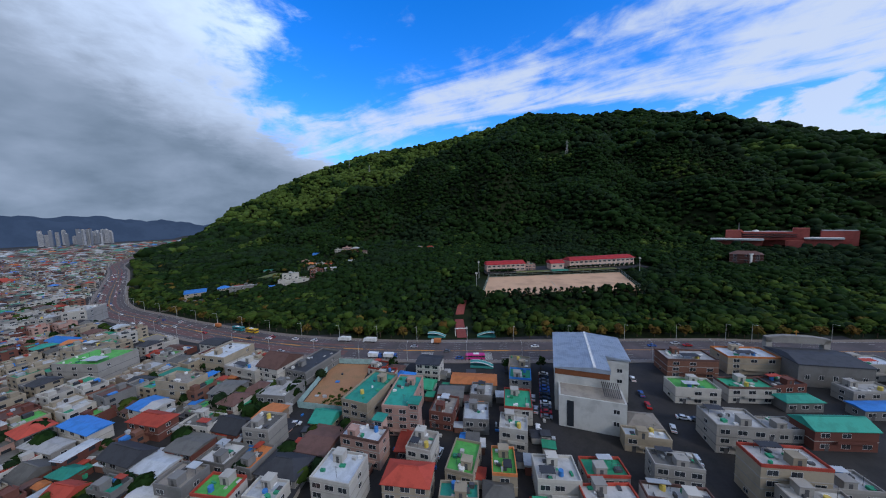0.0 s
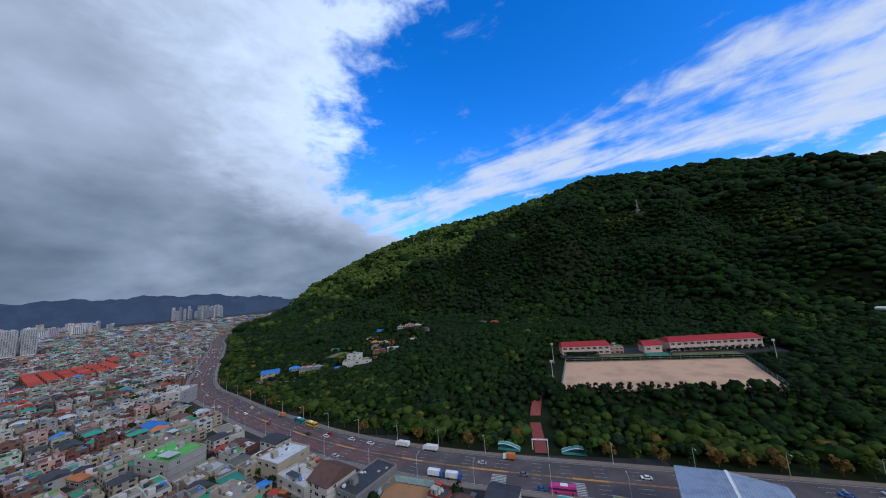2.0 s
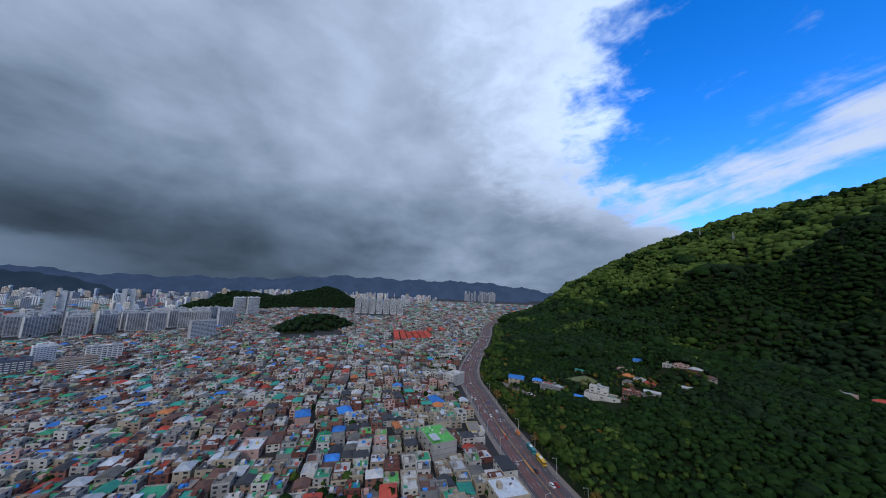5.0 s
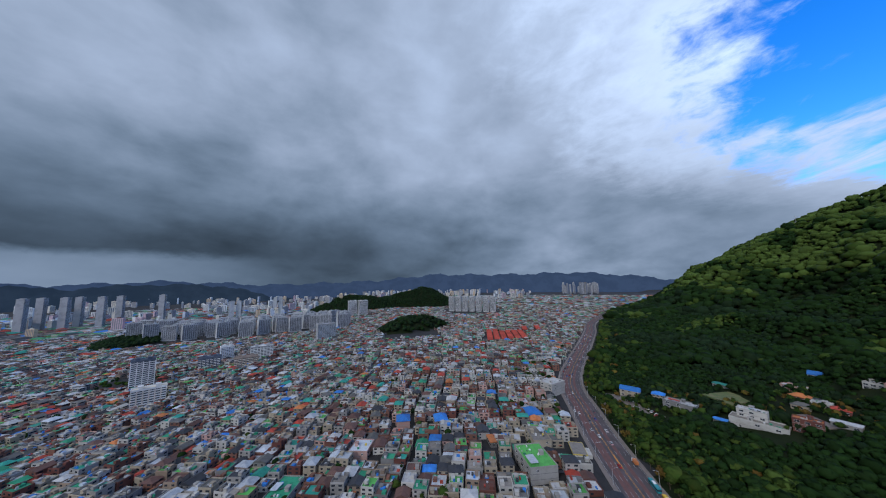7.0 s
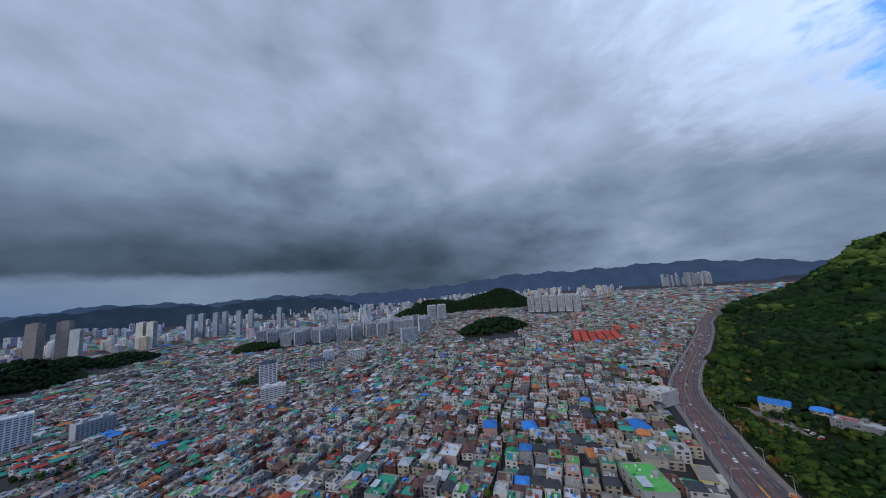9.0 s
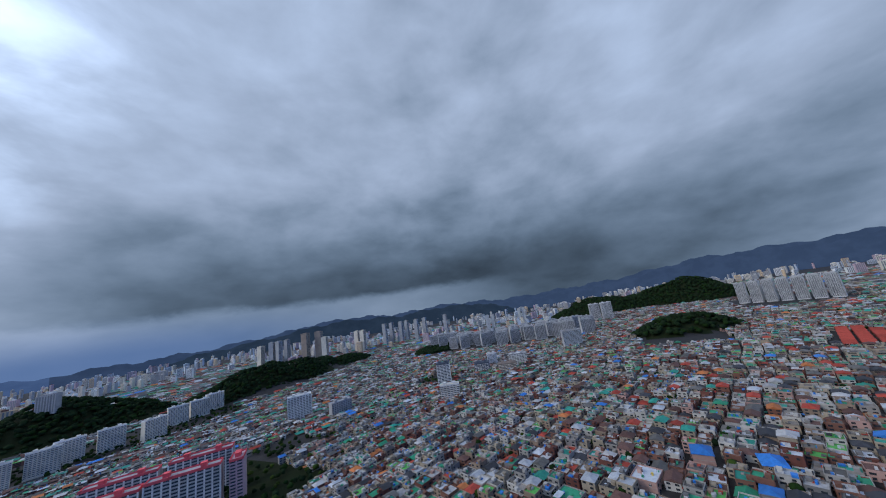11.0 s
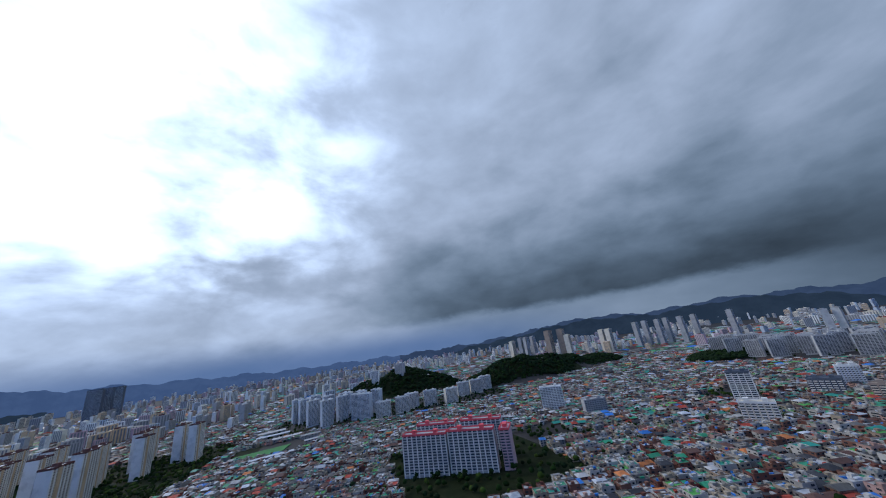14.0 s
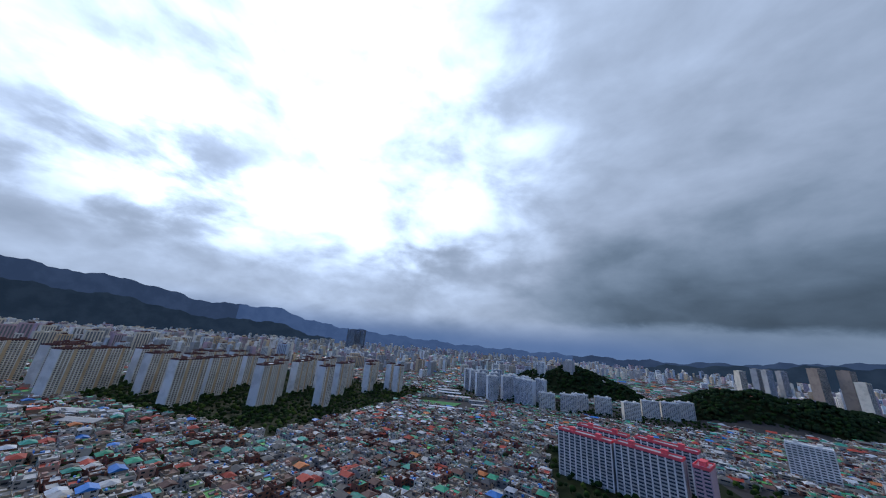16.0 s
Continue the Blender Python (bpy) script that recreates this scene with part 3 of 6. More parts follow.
front(-31.7, 114.9, 11.8, 22.3, 11, -22, 1, 4, "flat")
front(-17.8, 111.6, 10.5, 21.5, 11, -10, 4, 4, "flat")
front(-28.7, 92.2, 14.4, 6.8, 9, -17, 4, 1, "flat", 7)
front(-31.7, 77.1, 12.0, 10.3, 11, -14, 0, 1, "flat")
front(-45.5, 96.6, 11.5, 12.9, 4, -14, 2, 7, "shed")
front(-12.4, 77.6, 13.3, 8.1, 8, -9, 1, 6, "hip")
front(-9.0, 88.9, 8.3, 8.6, 8, -17, 0, 11, "flat")
front(-15.5, 95.3, 4.7, 10.2, 3.5, -8, 3, 6, "shed")
front(4.0, 84.5, 8.5, 12.8, 6, -18, 1, 5, "flat")
front(1.8, 73.3, 10.6, 5.0, 6, -6, 1, 4, "flat")
front(15.9, 82.3, 7.1, 10.3, 6, -8, 1, 5, "flat", 10)
front(12.8, 75.0, 8.0, 5.7, 4, -8, 2, 2, "hip")
front(30.0, 78.0, 11.8, 8.9, 7, -6, 0, 0, "flat")
front(44.2, 78.7, 11.8, 6.7, 6, -4, 5, 3, "flat", 6)
front(41.3, 71.0, 13.8, 5.1, 6, -2, 5, 0, "flat", 6)
front(-1.7, 108.7, 9.2, 11.1, 6, -16, 3, 11, "flat")
front(10.3, 105.6, 9.4, 10.5, 5, -8, 2, 1, "flat")
front(1.1, 121.2, 10.5, 8.4, 4, -8, 2, 2, "shed")
front(14.5, 121.2, 9.2, 9.4, 4, -13, 2, 0, "flat")
front(12.1, 130.8, 20.5, 9.1, 4, -9, 2, 10, "shed")
front(-8.9, 143.3, 11.8, 10.1, 8, -13, 0, 8, "shed")
front(36.2, 140.7, 10.2, 11.4, 6, -16, 1, 11, "flat")
front(33.5, 129.4, 9.5, 9.1, 6, -15, 5, 3, "flat", 9)
front(27.5, 110.8, 10.5, 12.8, 6, -12, 0, 3, "flat", 6)
front(22.4, 96.5, 9.4, 8.3, 7, -15, 0, 0, "flat")
front(116.2, 137.0, 21.5, 11.4, 8, -9, 7, 0, "flat", 7)
front(145.4, 137.5, 21.8, 11.6, 8, -9, 1, 1, "flat", 10)
front(101.7, 116.3, 16.3, 8.6, 6, -10, 0, 5, "flat")
front(122.6, 115.3, 17.3, 8.0, 6, -6, 0, 3, "flat", 7)
front(139.5, 117.1, 14.9, 7.3, 5, 2, 3, 8, "flat")
front(135.9, 107.8, 13.4, 5.7, 4, -3, 2, 4, "hip")
front(94.6, 92.3, 14.4, 10.0, 9, -11, 5, 0, "flat")
front(112.4, 94.8, 12.6, 6.7, 4, -6, 5, 0, "flat")
front(127.3, 91.0, 18.5, 7.6, 7, -5, 3, 4, "gable")
front(90.2, 73.7, 16.2, 7.9, 12, -9, 1, 0, "flat", 6)
front(64.3, 78.1, 12.3, 6.1, 8, -13, 5, 2, "flat")
front(68.7, 99.0, 11.0, 8.2, 4.5, -12, 1, 11, "hip")
front(65.3, 91.5, 13.6, 4.8, 5, -14, 1, 1, "flat")
front(105.0, 71.9, 11.6, 6.9, 6, -8, 5, 0, "flat")
front(90.3, 66.1, 13.9, 4.8, 8, -11, 5, 0, "flat")
front(58.2, 69.2, 16.0, 4.8, 7, -11, 0, 0, "flat", 7)
front(166.0, 110.5, 16.5, 6.9, 5, -3, 5, 0, "flat")
front(158.1, 101.9, 14.2, 5.4, 4, -3, 2, 9, "shed")
front(189.2, 127.3, 20.7, 9.2, 7, -4, 5, 1, "flat")
front(-71.4, 151.6, 13.2, 25.5, 6, -21, 2, 8, "flat")
front(-88.4, 149.2, 14.1, 16.4, 8, -20, 0, 7, "gable")
front(-105.5, 149.6, 22.7, 10.7, 6, -21, 0, 0, "flat")
front(-127.3, 164.4, 17.5, 18.9, 8, -15, 1, 1, "flat")
front(-147.5, 181.6, 15.5, 9.9, 7, -17, 0, 8, "shed")
front(-125.4, 132.1, 18.6, 9.3, 9, -12, 1, 11, "flat")
front(-102.3, 130.1, 11.0, 10.9, 5, -8, 2, 2, "shed")
front(-75.1, 125.4, 14.0, 13.2, 6, -10, 2, 0, "flat")
front(-66.4, 99.2, 10.5, 9.0, 9, -11, 5, 2, "flat")
front(-82.4, 105.2, 12.8, 8.6, 4, -15, 3, 8, "gable")
front(-95.0, 106.7, 13.3, 8.0, 5, -12, 0, 2, "flat")
front(-115.8, 107.9, 16.0, 7.1, 6, -14, 3, 6, "hip")
front(-141.2, 107.0, 19.8, 6.9, 5, -18, 0, 9, "shed")
front(-145.4, 98.9, 17.1, 5.9, 4, -13, 5, 0, "shed")
front(-108.8, 92.1, 15.0, 7.8, 5, -16, 2, 8, "gable")
front(-96.1, 88.8, 11.7, 8.0, 4, -14, 5, 1, "shed")
front(-90.7, 95.8, 11.7, 8.7, 5, -14, 3, 2, "shed")
front(-75.3, 90.4, 10.9, 8.8, 5, -13, 2, 0, "flat")
front(-63.4, 88.5, 6.3, 9.9, 5, -15, 2, 10, "flat")
front(-52.3, 85.3, 14.2, 8.8, 5, -13, 2, 8, "hip")
front(-66.1, 76.6, 11.3, 7.1, 7, -9, 0, 5, "flat", 6)
front(-78.9, 79.3, 10.0, 8.1, 8, -12, 2, 11, "flat")
front(-52.4, 75.9, 9.9, 6.4, 6, -11, 0, 1, "flat")
front(-101.4, 80.2, 9.6, 5.3, 5, -12, 2, 4, "flat")
front(-113.5, 79.2, 8.2, 5.8, 5, -10, 3, 6, "gable")
front(-87.7, 76.5, 9.2, 4.8, 5, -9, 2, 0, "shed")
front(-123.9, 87.4, 8.0, 4.8, 3.5, -12, 3, 4, "hip")
front(-12.5, 101.5, 3.6, 4.2, 13.5, -12, 4, 4, "shed")
front(-24.0, 95.5, 3.4, 3.4, 12.0, -17, 4, 4, "shed")
KEEP_CLEAR = [  # x0, y0, x1, y1: ground of apartment estates, fields and woods
    (-175, -350, -45, -190), (200, -680, 620, -225), (60, -600, 175, -520), (-60, -790, 150, -640), (-340, -760, -40, -620), (-235, -330, -185, -275),
    (-245, -275, -225, -255), (-480, -285, -430, -225), (-1180, 300, -930, 480), (-700, 60, -555, 165), (-940, -500, -770, -25), (-9, 40, 3, 50)]
KEEP_CLEAR = [tuple(K * v for v in q) for q in KEEP_CLEAR]


def lots(far_in, far_out, pw, pd, seed):
    """House plots on the town's grid: two rows back to back, then a lane; a street after every eighth plot."""
    r = np.random.RandomState(seed)
    out = []
    reach = far_out + 60
    rows = int(reach / pd) + 2
    for j in range(-rows, rows):
        v = j * pd + (j // 2) * 1.3 + (j // 8) * 1.8
        if abs(v) > reach:
            continue
        u, k = -reach, 0
        shift = r.uniform(0, 20)
        while u < reach:
            w = r.uniform(0.8, 1.25) * pw
            u += w
            k += 1
            if k % 9 == 0:
                u += 3.0
            out.append((u + shift - w / 2, v + r.uniform(-0.5, 0.5) + 5.0 * math.sin((u + shift) / 47.0) + 3.0 * math.sin((u + shift) / 21.0 + 1.0), w))
    p = np.array(out)
    x, y = p[:, 0] * GU[0] + p[:, 1] * GV[0], p[:, 0] * GU[1] + p[:, 1] * GV[1]
    far = np.hypot(x, y - 40)
    ok = (far > far_in) & (far < far_out) & (side_of_road(x, y) < -22)
    base = town_level(y)
    z = land(x, y)
    ok &= (z - base < 1.5)
    for a, b, c, e in KEEP_CLEAR:
        ok &= ~((x > a - 6) & (x < c + 6) & (y > b - 6) & (y < e + 6))
    for a, b, c, e in TAKEN:
        ok &= (abs(x - a) > c + pw * 0.42) | (abs(y - b) > e + pd * 0.42)
    # not behind the lens: the quarter east of the eye is never seen
    ok &= ~((x > 200) & (y > -40) & (y < 60))
    # the lanes and parking places round the hall stay open
    ok &= ~((x > 40) & (x < 155) & (y > 62))
    return np.stack([x, y, z, p[:, 2]], -1)[ok], r


near_lots, _ = lots(52, 235, 9.6, 9.8, 5)
r = house_rng
order = sorted(range(len(near_lots)), key=lambda i: math.hypot(near_lots[i][0] + 60, near_lots[i][1] - 60))
kinds, PLACED = [], set()
for i in order[:120]:
    x, y, z, w = near_lots[i]
    PLACED.add(i)
    turn = -18 + r.choice((0, 180)) + r.uniform(-3, 3)
    if len(kinds) < 44 and len(PLACED) % 3 == 1 or not kinds:
        flat = r.random() < 0.52
        kind = "flat" if flat else r.choice(("hip", "hip", "gable", "shed"))
        h = r.choice((3.0, 3.0, 5.6, 5.6, 5.6, 8.4)) if flat else r.choice((2.9, 2.9, 2.9, 5.4))
        ob = house(x, y, 8.7 + r.uniform(-0.9, 0.6), 8.9 + r.uniform(-0.9, 0.6), h, turn, r.choice((0, 0, 0, 0, 1, 1, 2, 3, 3, 4, 5, 5, 6, 7)), r.choice(R_FLAT if flat else R_HIP), kind, r.choice((None, None, 3, 6)) if flat else None)
        kinds.append(ob)
    else:
        src = r.choice(kinds)
        copy_thing(src, pose(x, y, min(z, ground_z(x - 5, y - 5), ground_z(x + 5, y - 5)) - 0.4, 0, 0, turn))


def house_heap(name, p, r, label, detail, deep):
    """The rest of the quarter, joined."""
    h = Heap()
    n = len(p)
    x, y, z, w = p.T
    x, y = x + r.uniform(-0.5, 0.5, n), y + r.uniform(-0.6, 0.6, n)
    turn = np.full(n, GRID) + r.normal(0, 0.06, n)
    nw, nr = len(WALLS), len(ROOFS)
    wall = r.choice([0, 0, 0, 1, 1, 1, 2, 3, 3, 4, 5, 5, 6, 6, 7, 7], n)
    ww, dd = w * r.uniform(0.84, 1.02, n), deep * r.uniform(0.84, 1.02, n)
    fl = r.choice([1, 1, 1, 1, 2, 2, 2, 2, 2, 3, 3], n)
    hip = (r.rand(n) < 0.27) & (fl < 4)
    hh = fl * 2.5 + r.uniform(-0.3, 0.6, n)
    zb = z - 1.0
    h.boxes(x, y, zb, z + hh, ww, dd, turn, wall)
    f = ~hip
    roof = np.where(hip, r.choice(R_HIP, n), r.choice(R_FLAT, n)) + nw
    h.boxes(x[f], y[f], (z + hh)[f] - 0.1, (z + hh)[f] + 0.12, ww[f] - 0.6, dd[f] - 0.6, turn[f], roof[f])
    if detail > 1:
        for sx, sy, px, py in ((0, -1, 1, 0), (0, 1, 1, 0), (-1, 0, 0, 1), (1, 0, 0, 1)):
            c, s = np.cos(turn[f]), np.sin(turn[f])
            ox, oy = sx * (ww[f] / 2 - 0.14), sy * (dd[f] / 2 - 0.14)
            h.boxes(x[f] + ox * c - oy * s, y[f] + ox * s + oy * c, (z + hh)[f], (z + hh)[f] + 0.85, ww[f] if px else 0.28, 0.28 if px else dd[f] - 0.56, turn[f], wall[f])
    if detail > 1:
        for _ in range(3):
            t = f & (r.rand(n) < 0.75)
            k = t.sum()
            ox, oy = ww[t] * r.uniform(-0.36, 0.36, k), dd[t] * r.uniform(-0.36, 0.36, k)
            c, q = np.cos(turn[t]), np.sin(turn[t])
            h.boxes(x[t] + ox * c - oy * q, y[t] + ox * q + oy * c, (z + hh)[t], (z + hh)[t] + r.uniform(0.3, 1.7, k), r.uniform(0.8, 3.4, k), r.uniform(0.8, 3.0, k), turn[t], nw + r.choice([0, 0, 1, 2, 3, 6, 8, 8, 9, 11], k))
    if detail:
        ox, oy = ww[f] * r.uniform(-0.25, 0.25, f.sum()), dd[f] * r.choice([-0.25, 0.25], f.sum())
        c, s = np.cos(turn[f]), np.sin(turn[f])
        h.boxes(x[f] + ox * c - oy * s, y[f] + ox * s + oy * c, (z + hh)[f], (z + hh)[f] + 2.1, 2.8, 2.5, turn[f], wall[f])
        t = f & (r.rand(n) < 0.45)
        ox, oy = ww[t] * r.uniform(-0.35, 0.35, t.sum()), dd[t] * r.uniform(-0.3, 0.3, t.sum())
        h.boxes(x[t] + ox, y[t] + oy, (z + hh)[t], (z + hh)[t] + 1.6, 1.4, 1.4, turn[t], nw + r.choice([9, 1, 0], t.sum()), 0.8, 0.8)
    rise = np.minimum(ww, dd) * 0.2
    g = hip & (r.rand(n) < 0.6)
    for sel, tx, ty in ((g, 0.35, 0.04), (hip & ~g, 1.0, 0.03)):
        h.boxes(x[sel], y[sel], (z + hh)[sel] - 0.1, (z + hh + rise)[sel], ww[sel] + 0.8, dd[sel] + 0.8, turn[sel], roof[sel], tx, ty)
    for side in range(4) if detail > 1 else (1, 2) if detail else (1,):
        run = ww if side % 2 == 0 else dd
        for lev in range(4 if detail else 1):
            for off in ((-0.27, 0.24) if detail > 1 else (0.0,)):
                m = (fl > lev) & (r.rand(n) < 0.85)
                wide = r.uniform(1.4, 2.6, m.sum()) if detail > 1 else run[m] * 0.62
                h.windows(x[m], y[m], z[m] + lev * 2.5 + 1.5, ww[m], dd[m], turn[m], side, run[m] * off, wide, 1.25, nw + nr)
    tagged(h.build(name, WALLS + ROOFS + [pane]), label, "houses", kind="stuff")


def yard_sheds(p, seed):
    """Lean-tos, tarpaulins, panels and boxes on roofs and in yards, joined."""
    r = np.random.RandomState(seed)
    h = Heap()
    for _ in range(1):
        n = len(p)
        x, y = p[:, 0] + r.uniform(-6, 6, n), p[:, 1] + r.uniform(-6.5, 6.5, n)
        z = p[:, 2] + r.choice([2.2, 2.6, 3.0], n)
        h.boxes(x, y, z - 0.12, z + 0.1, r.uniform(1.6, 4.5, n), r.uniform(1.6, 4.5, n), GRID + r.normal(0, 0.08, n), r.choice([0, 1, 2, 2, 3, 4, 6, 7, 8, 8, 9, 10], n), 1.0, r.choice([1.0, 1.0, 0.1], n))
    tagged(h.build("yard_sheds", ROOFS), "small lean-tos and tarpaulins between the houses", "sheds", kind="stuff")


def yard_huts(seed):
    """Low huts and lean-tos that fill the yards by the trunk road, joined."""
    r = np.random.RandomState(seed)
    n = 200
    x, y = r.uniform(K * -105, K * 120, n), r.uniform(K * 44, K * 112, n)
    ok = (side_of_road(x, y) < -24) & ~((x > 40) & (y > 60))
    for a, b, c, e in TAKEN[:4] + [(K * -41, K * 106, K * 10, K * 18)]:
        ok &= (abs(x - a) > c + 3) | (abs(y - b) > e + 3)
    x, y = x[ok], y[ok]
    n = len(x)
    z, w, d, t = land(x, y), r.uniform(2.2, 5.2, n), r.uniform(2.2, 4.6, n), r.normal(-0.17, 0.1, n)
    top = z + r.uniform(2.1, 3.1, n)
    h = Heap()
    h.boxes(x, y, z - 0.3, top, w, d, t, r.choice([0, 2, 3, 5, 7], n))
    h.boxes(x, y, top - 0.02, top + r.uniform(0.15, 0.7, n), w + 0.6, d + 0.6, t, len(WALLS) + r.choice([0, 0, 1, 1, 2, 3, 6, 7, 8, 8, 10, 9], n), 1.0, r.choice([1.0, 0.1], n))
    m = 160
    px, py = r.choice(x, m) + r.uniform(-5, 5, m), r.choice(y, m) + r.uniform(-5, 5, m)
    h.boxes(px, py, land(px, py) - 0.2, land(px, py) + r.uniform(0.5, 1.4, m), r.uniform(0.6, 2.2, m), r.uniform(0.5, 1.4, m), -0.17, len(WALLS) + r.choice([0, 1, 3, 6, 8, 9], m))
    tagged(h.build("yard_huts", WALLS + ROOFS), "low huts and boxes filling the yards between houses", "sheds", kind="stuff")


yard_huts(31)
rest = np.array([p for i, p in enumerate(near_lots) if i not in PLACED])
TAKEN += [(x, y, w * 0.42, 4.6) for x, y, z, w in near_lots]
infill, rr = lots(52, 215, 6.4, 6.4, 15)
infill = infill[(infill[:, 0] < -45) | (infill[:, 0] > 110) & (infill[:, 1] < 100)]
infill[:, 3] *= 0.95
mid_lots, rr = lots(235, 520, 9.8, 9.9, 7)
infill[:, 2] -= 1.6
house_heap("town_houses", np.vstack([rest, infill, mid_lots]), rr, "tightly packed low houses with grey, green and red roofs", 2, 9.9)
yard_sheds(np.vstack([near_lots, mid_lots]), 77)
mid_lots, rr = lots(520, 1000, 10.4, 10.4, 17)
house_heap("middle_houses", mid_lots, rr, "crowded low houses in the middle of the plain", 1, 10.4)
far_lots, rr = lots(1000, 1700, 16.0, 15.0, 8)
house_heap("distant_houses", far_lots, rr, "distant low houses with mixed pale and coloured roofs", 1, 14.5)
out_lots, rr = lots(1700, 3200, 35.0, 32.0, 9)
house_heap("outlying_houses", out_lots, rr, "far low houses with pale roofs across the plain", 0, 27.0)

# ---- apartment blocks ----
band_tan = mat("band_tan", (0.58, 0.43, 0.28), vary=0.12, scale=0.1)
coral = mat("coral", (0.75, 0.11, 0.13), vary=0.12, scale=0.2)
apt_pale = mat("apt_pale", (0.46, 0.46, 0.46), vary=0.1, scale=0.06)
apt_slate = mat("apt_slate", (0.19, 0.21, 0.25), vary=0.1, scale=0.06)
apt_white = mat("apt_white", (0.74, 0.73, 0.71), vary=0.1, scale=0.06)
apt_cream = mat("apt_cream", (0.66, 0.60, 0.50), vary=0.1, scale=0.06)
apt_grey = mat("apt_grey", (0.36, 0.36, 0.37), vary=0.12, scale=0.06)
apt_blue = mat("apt_blue", (0.46, 0.51, 0.58), vary=0.12, scale=0.06)
apt_pink = mat("apt_pink", (0.50, 0.36, 0.40), vary=0.12, scale=0.06)
apt_brown = mat("apt_brown", (0.30, 0.24, 0.20), vary=0.12, scale=0.06)
apt_dark = mat("apt_dark", (0.10, 0.12, 0.16), vary=0.12, scale=0.06)
band_roof = mat("roof_maroon", (0.12, 0.055, 0.05), vary=0.2)


def bay_mesh(floors, width, rail, gap, storey=2.8, n=1):
    """One bay of a front, or n: a window and a balcony rail at every storey."""
    bm = bmesh.new()
    for k in range(floors * n):
        z, x = k // n * storey + 3.2, (k % n + 0.5 - n / 2) * width
        a = width / 2 - gap
        bm.faces.new([bm.verts.new(p) for p in ((x - a, -0.06, z + 1.05), (x + a, -0.06, z + 1.05), (x + a, -0.06, z + 2.4), (x - a, -0.06, z + 2.4))])
        rail_at = [bm.verts.new(p) for p in ((x - a, -0.58, z - 0.1), (x + a, -0.58, z - 0.1), (x + a, -0.58, z + 0.9), (x - a, -0.58, z + 0.9), (x + a, 0.0, z + 0.9), (x - a, 0.0, z + 0.9))]
        bm.faces.new(rail_at[:4]).material_index = 1
        bm.faces.new((rail_at[3], rail_at[2], rail_at[4], rail_at[5])).material_index = 1
    me = bpy.data.meshes.new("balcony_bay")
    bm.to_mesh(me)
    bm.free()
    me.materials.append(pane_far), me.materials.append(rail)
    return me


BAYS = {}


def tower(x, y, length, depth, floors, turn, body, rail, cap, label, group, sign=False, bay=5.6, storey=2.8, ends=None, lifts=2, joined=False, piers=None):
    """A slab of flats: body, ends, bays of balconies on both fronts, roof rim and lift houses."""
    x, y = K * x, K * y
    z = ground_z(x, y) - 0.5
    h = floors * storey + 3.6
    ob = thing("apartment_block", label, "apartment block", pose(x, y, z, 0, 0, turn), group)
    bm = block(bmesh.new(), 0, 0, 0, h, length, depth)
    part("body", bm, body, ob)
    part("roof_rim", ring(bmesh.new(), length + 0.5, depth + 0.5, 0.5, h - 1.0, h + 1.3), cap, ob)
    for k in range(lifts):
        px = (k + 0.5) * length / lifts - length / 2
        bm = block(bmesh.new(), px, 0, h, h + 3.4, 4.6, depth * 0.42)
        block(bm, px, 0, h + 3.4, h + 3.8, 5.2, depth * 0.48, bottom=True)
        part("lift_house", bm, cap, ob)
    if ends:
        for s in (-1, 1):
            part("end_wall", block(bmesh.new(), s * (length / 2 + 0.15), 0, 0, h - 1.2, 0.4, depth * 0.94), ends, ob)
    n = max(2, round(length / bay))
    if piers:
        bm = bmesh.new()
        for k in range(n + 1):
            for q in (-1, 1):
                block(bm, k * length / n - length / 2, q * (depth / 2 + 0.35), 0, h - 1.1, 1.1, 0.7)
        tagged(part("ribbing", bm, piers, ob, "pale upright ribs between the balconies"), kind="stuff")
    m, n = (n, 1) if joined else (1, n)
    key = (floors, round(length / n / m, 1), rail.name, storey, m)
    if key not in BAYS:
        BAYS[key] = bay_mesh(floors, length / n / m, rail, 0.7, storey, m)
    for s in (0, 1):
        for j in range(n):
            tagged(again("balcony_bay", BAYS[key], ob, pose(0, 0, 0, 0, 0, 180 * s) @ pose((j + 0.5) * length / n - length / 2, -depth / 2, 0)), kind="stuff")
    return ob


def spread(first, x, y, turn):
    copy_thing(first, pose(K * x, K * y, ground_z(K * x, K * y) - 0.5, 0, 0, turn))


# grey slabs with coral roof rims
RED = "grey balconied apartment block with coral roof rim"
for x, y, ln, tn in ((-68, -269, 46, -31), (-105, -247, 46, -34), (-88, -304, 46, -31), (-128, -280, 46, -34)):
    tower(x, y, ln * 1.15, 12, 14, tn, apt_grey, apt_pale, coral, RED, "coral-rimmed blocks", bay=6.2, lifts=2, piers=apt_white)
tower(-133, -236, 11, 22, 13, -34, apt_pink, apt_pink, coral, "pale pink windowless end block with coral roof rim", "coral-rimmed blocks", lifts=1)
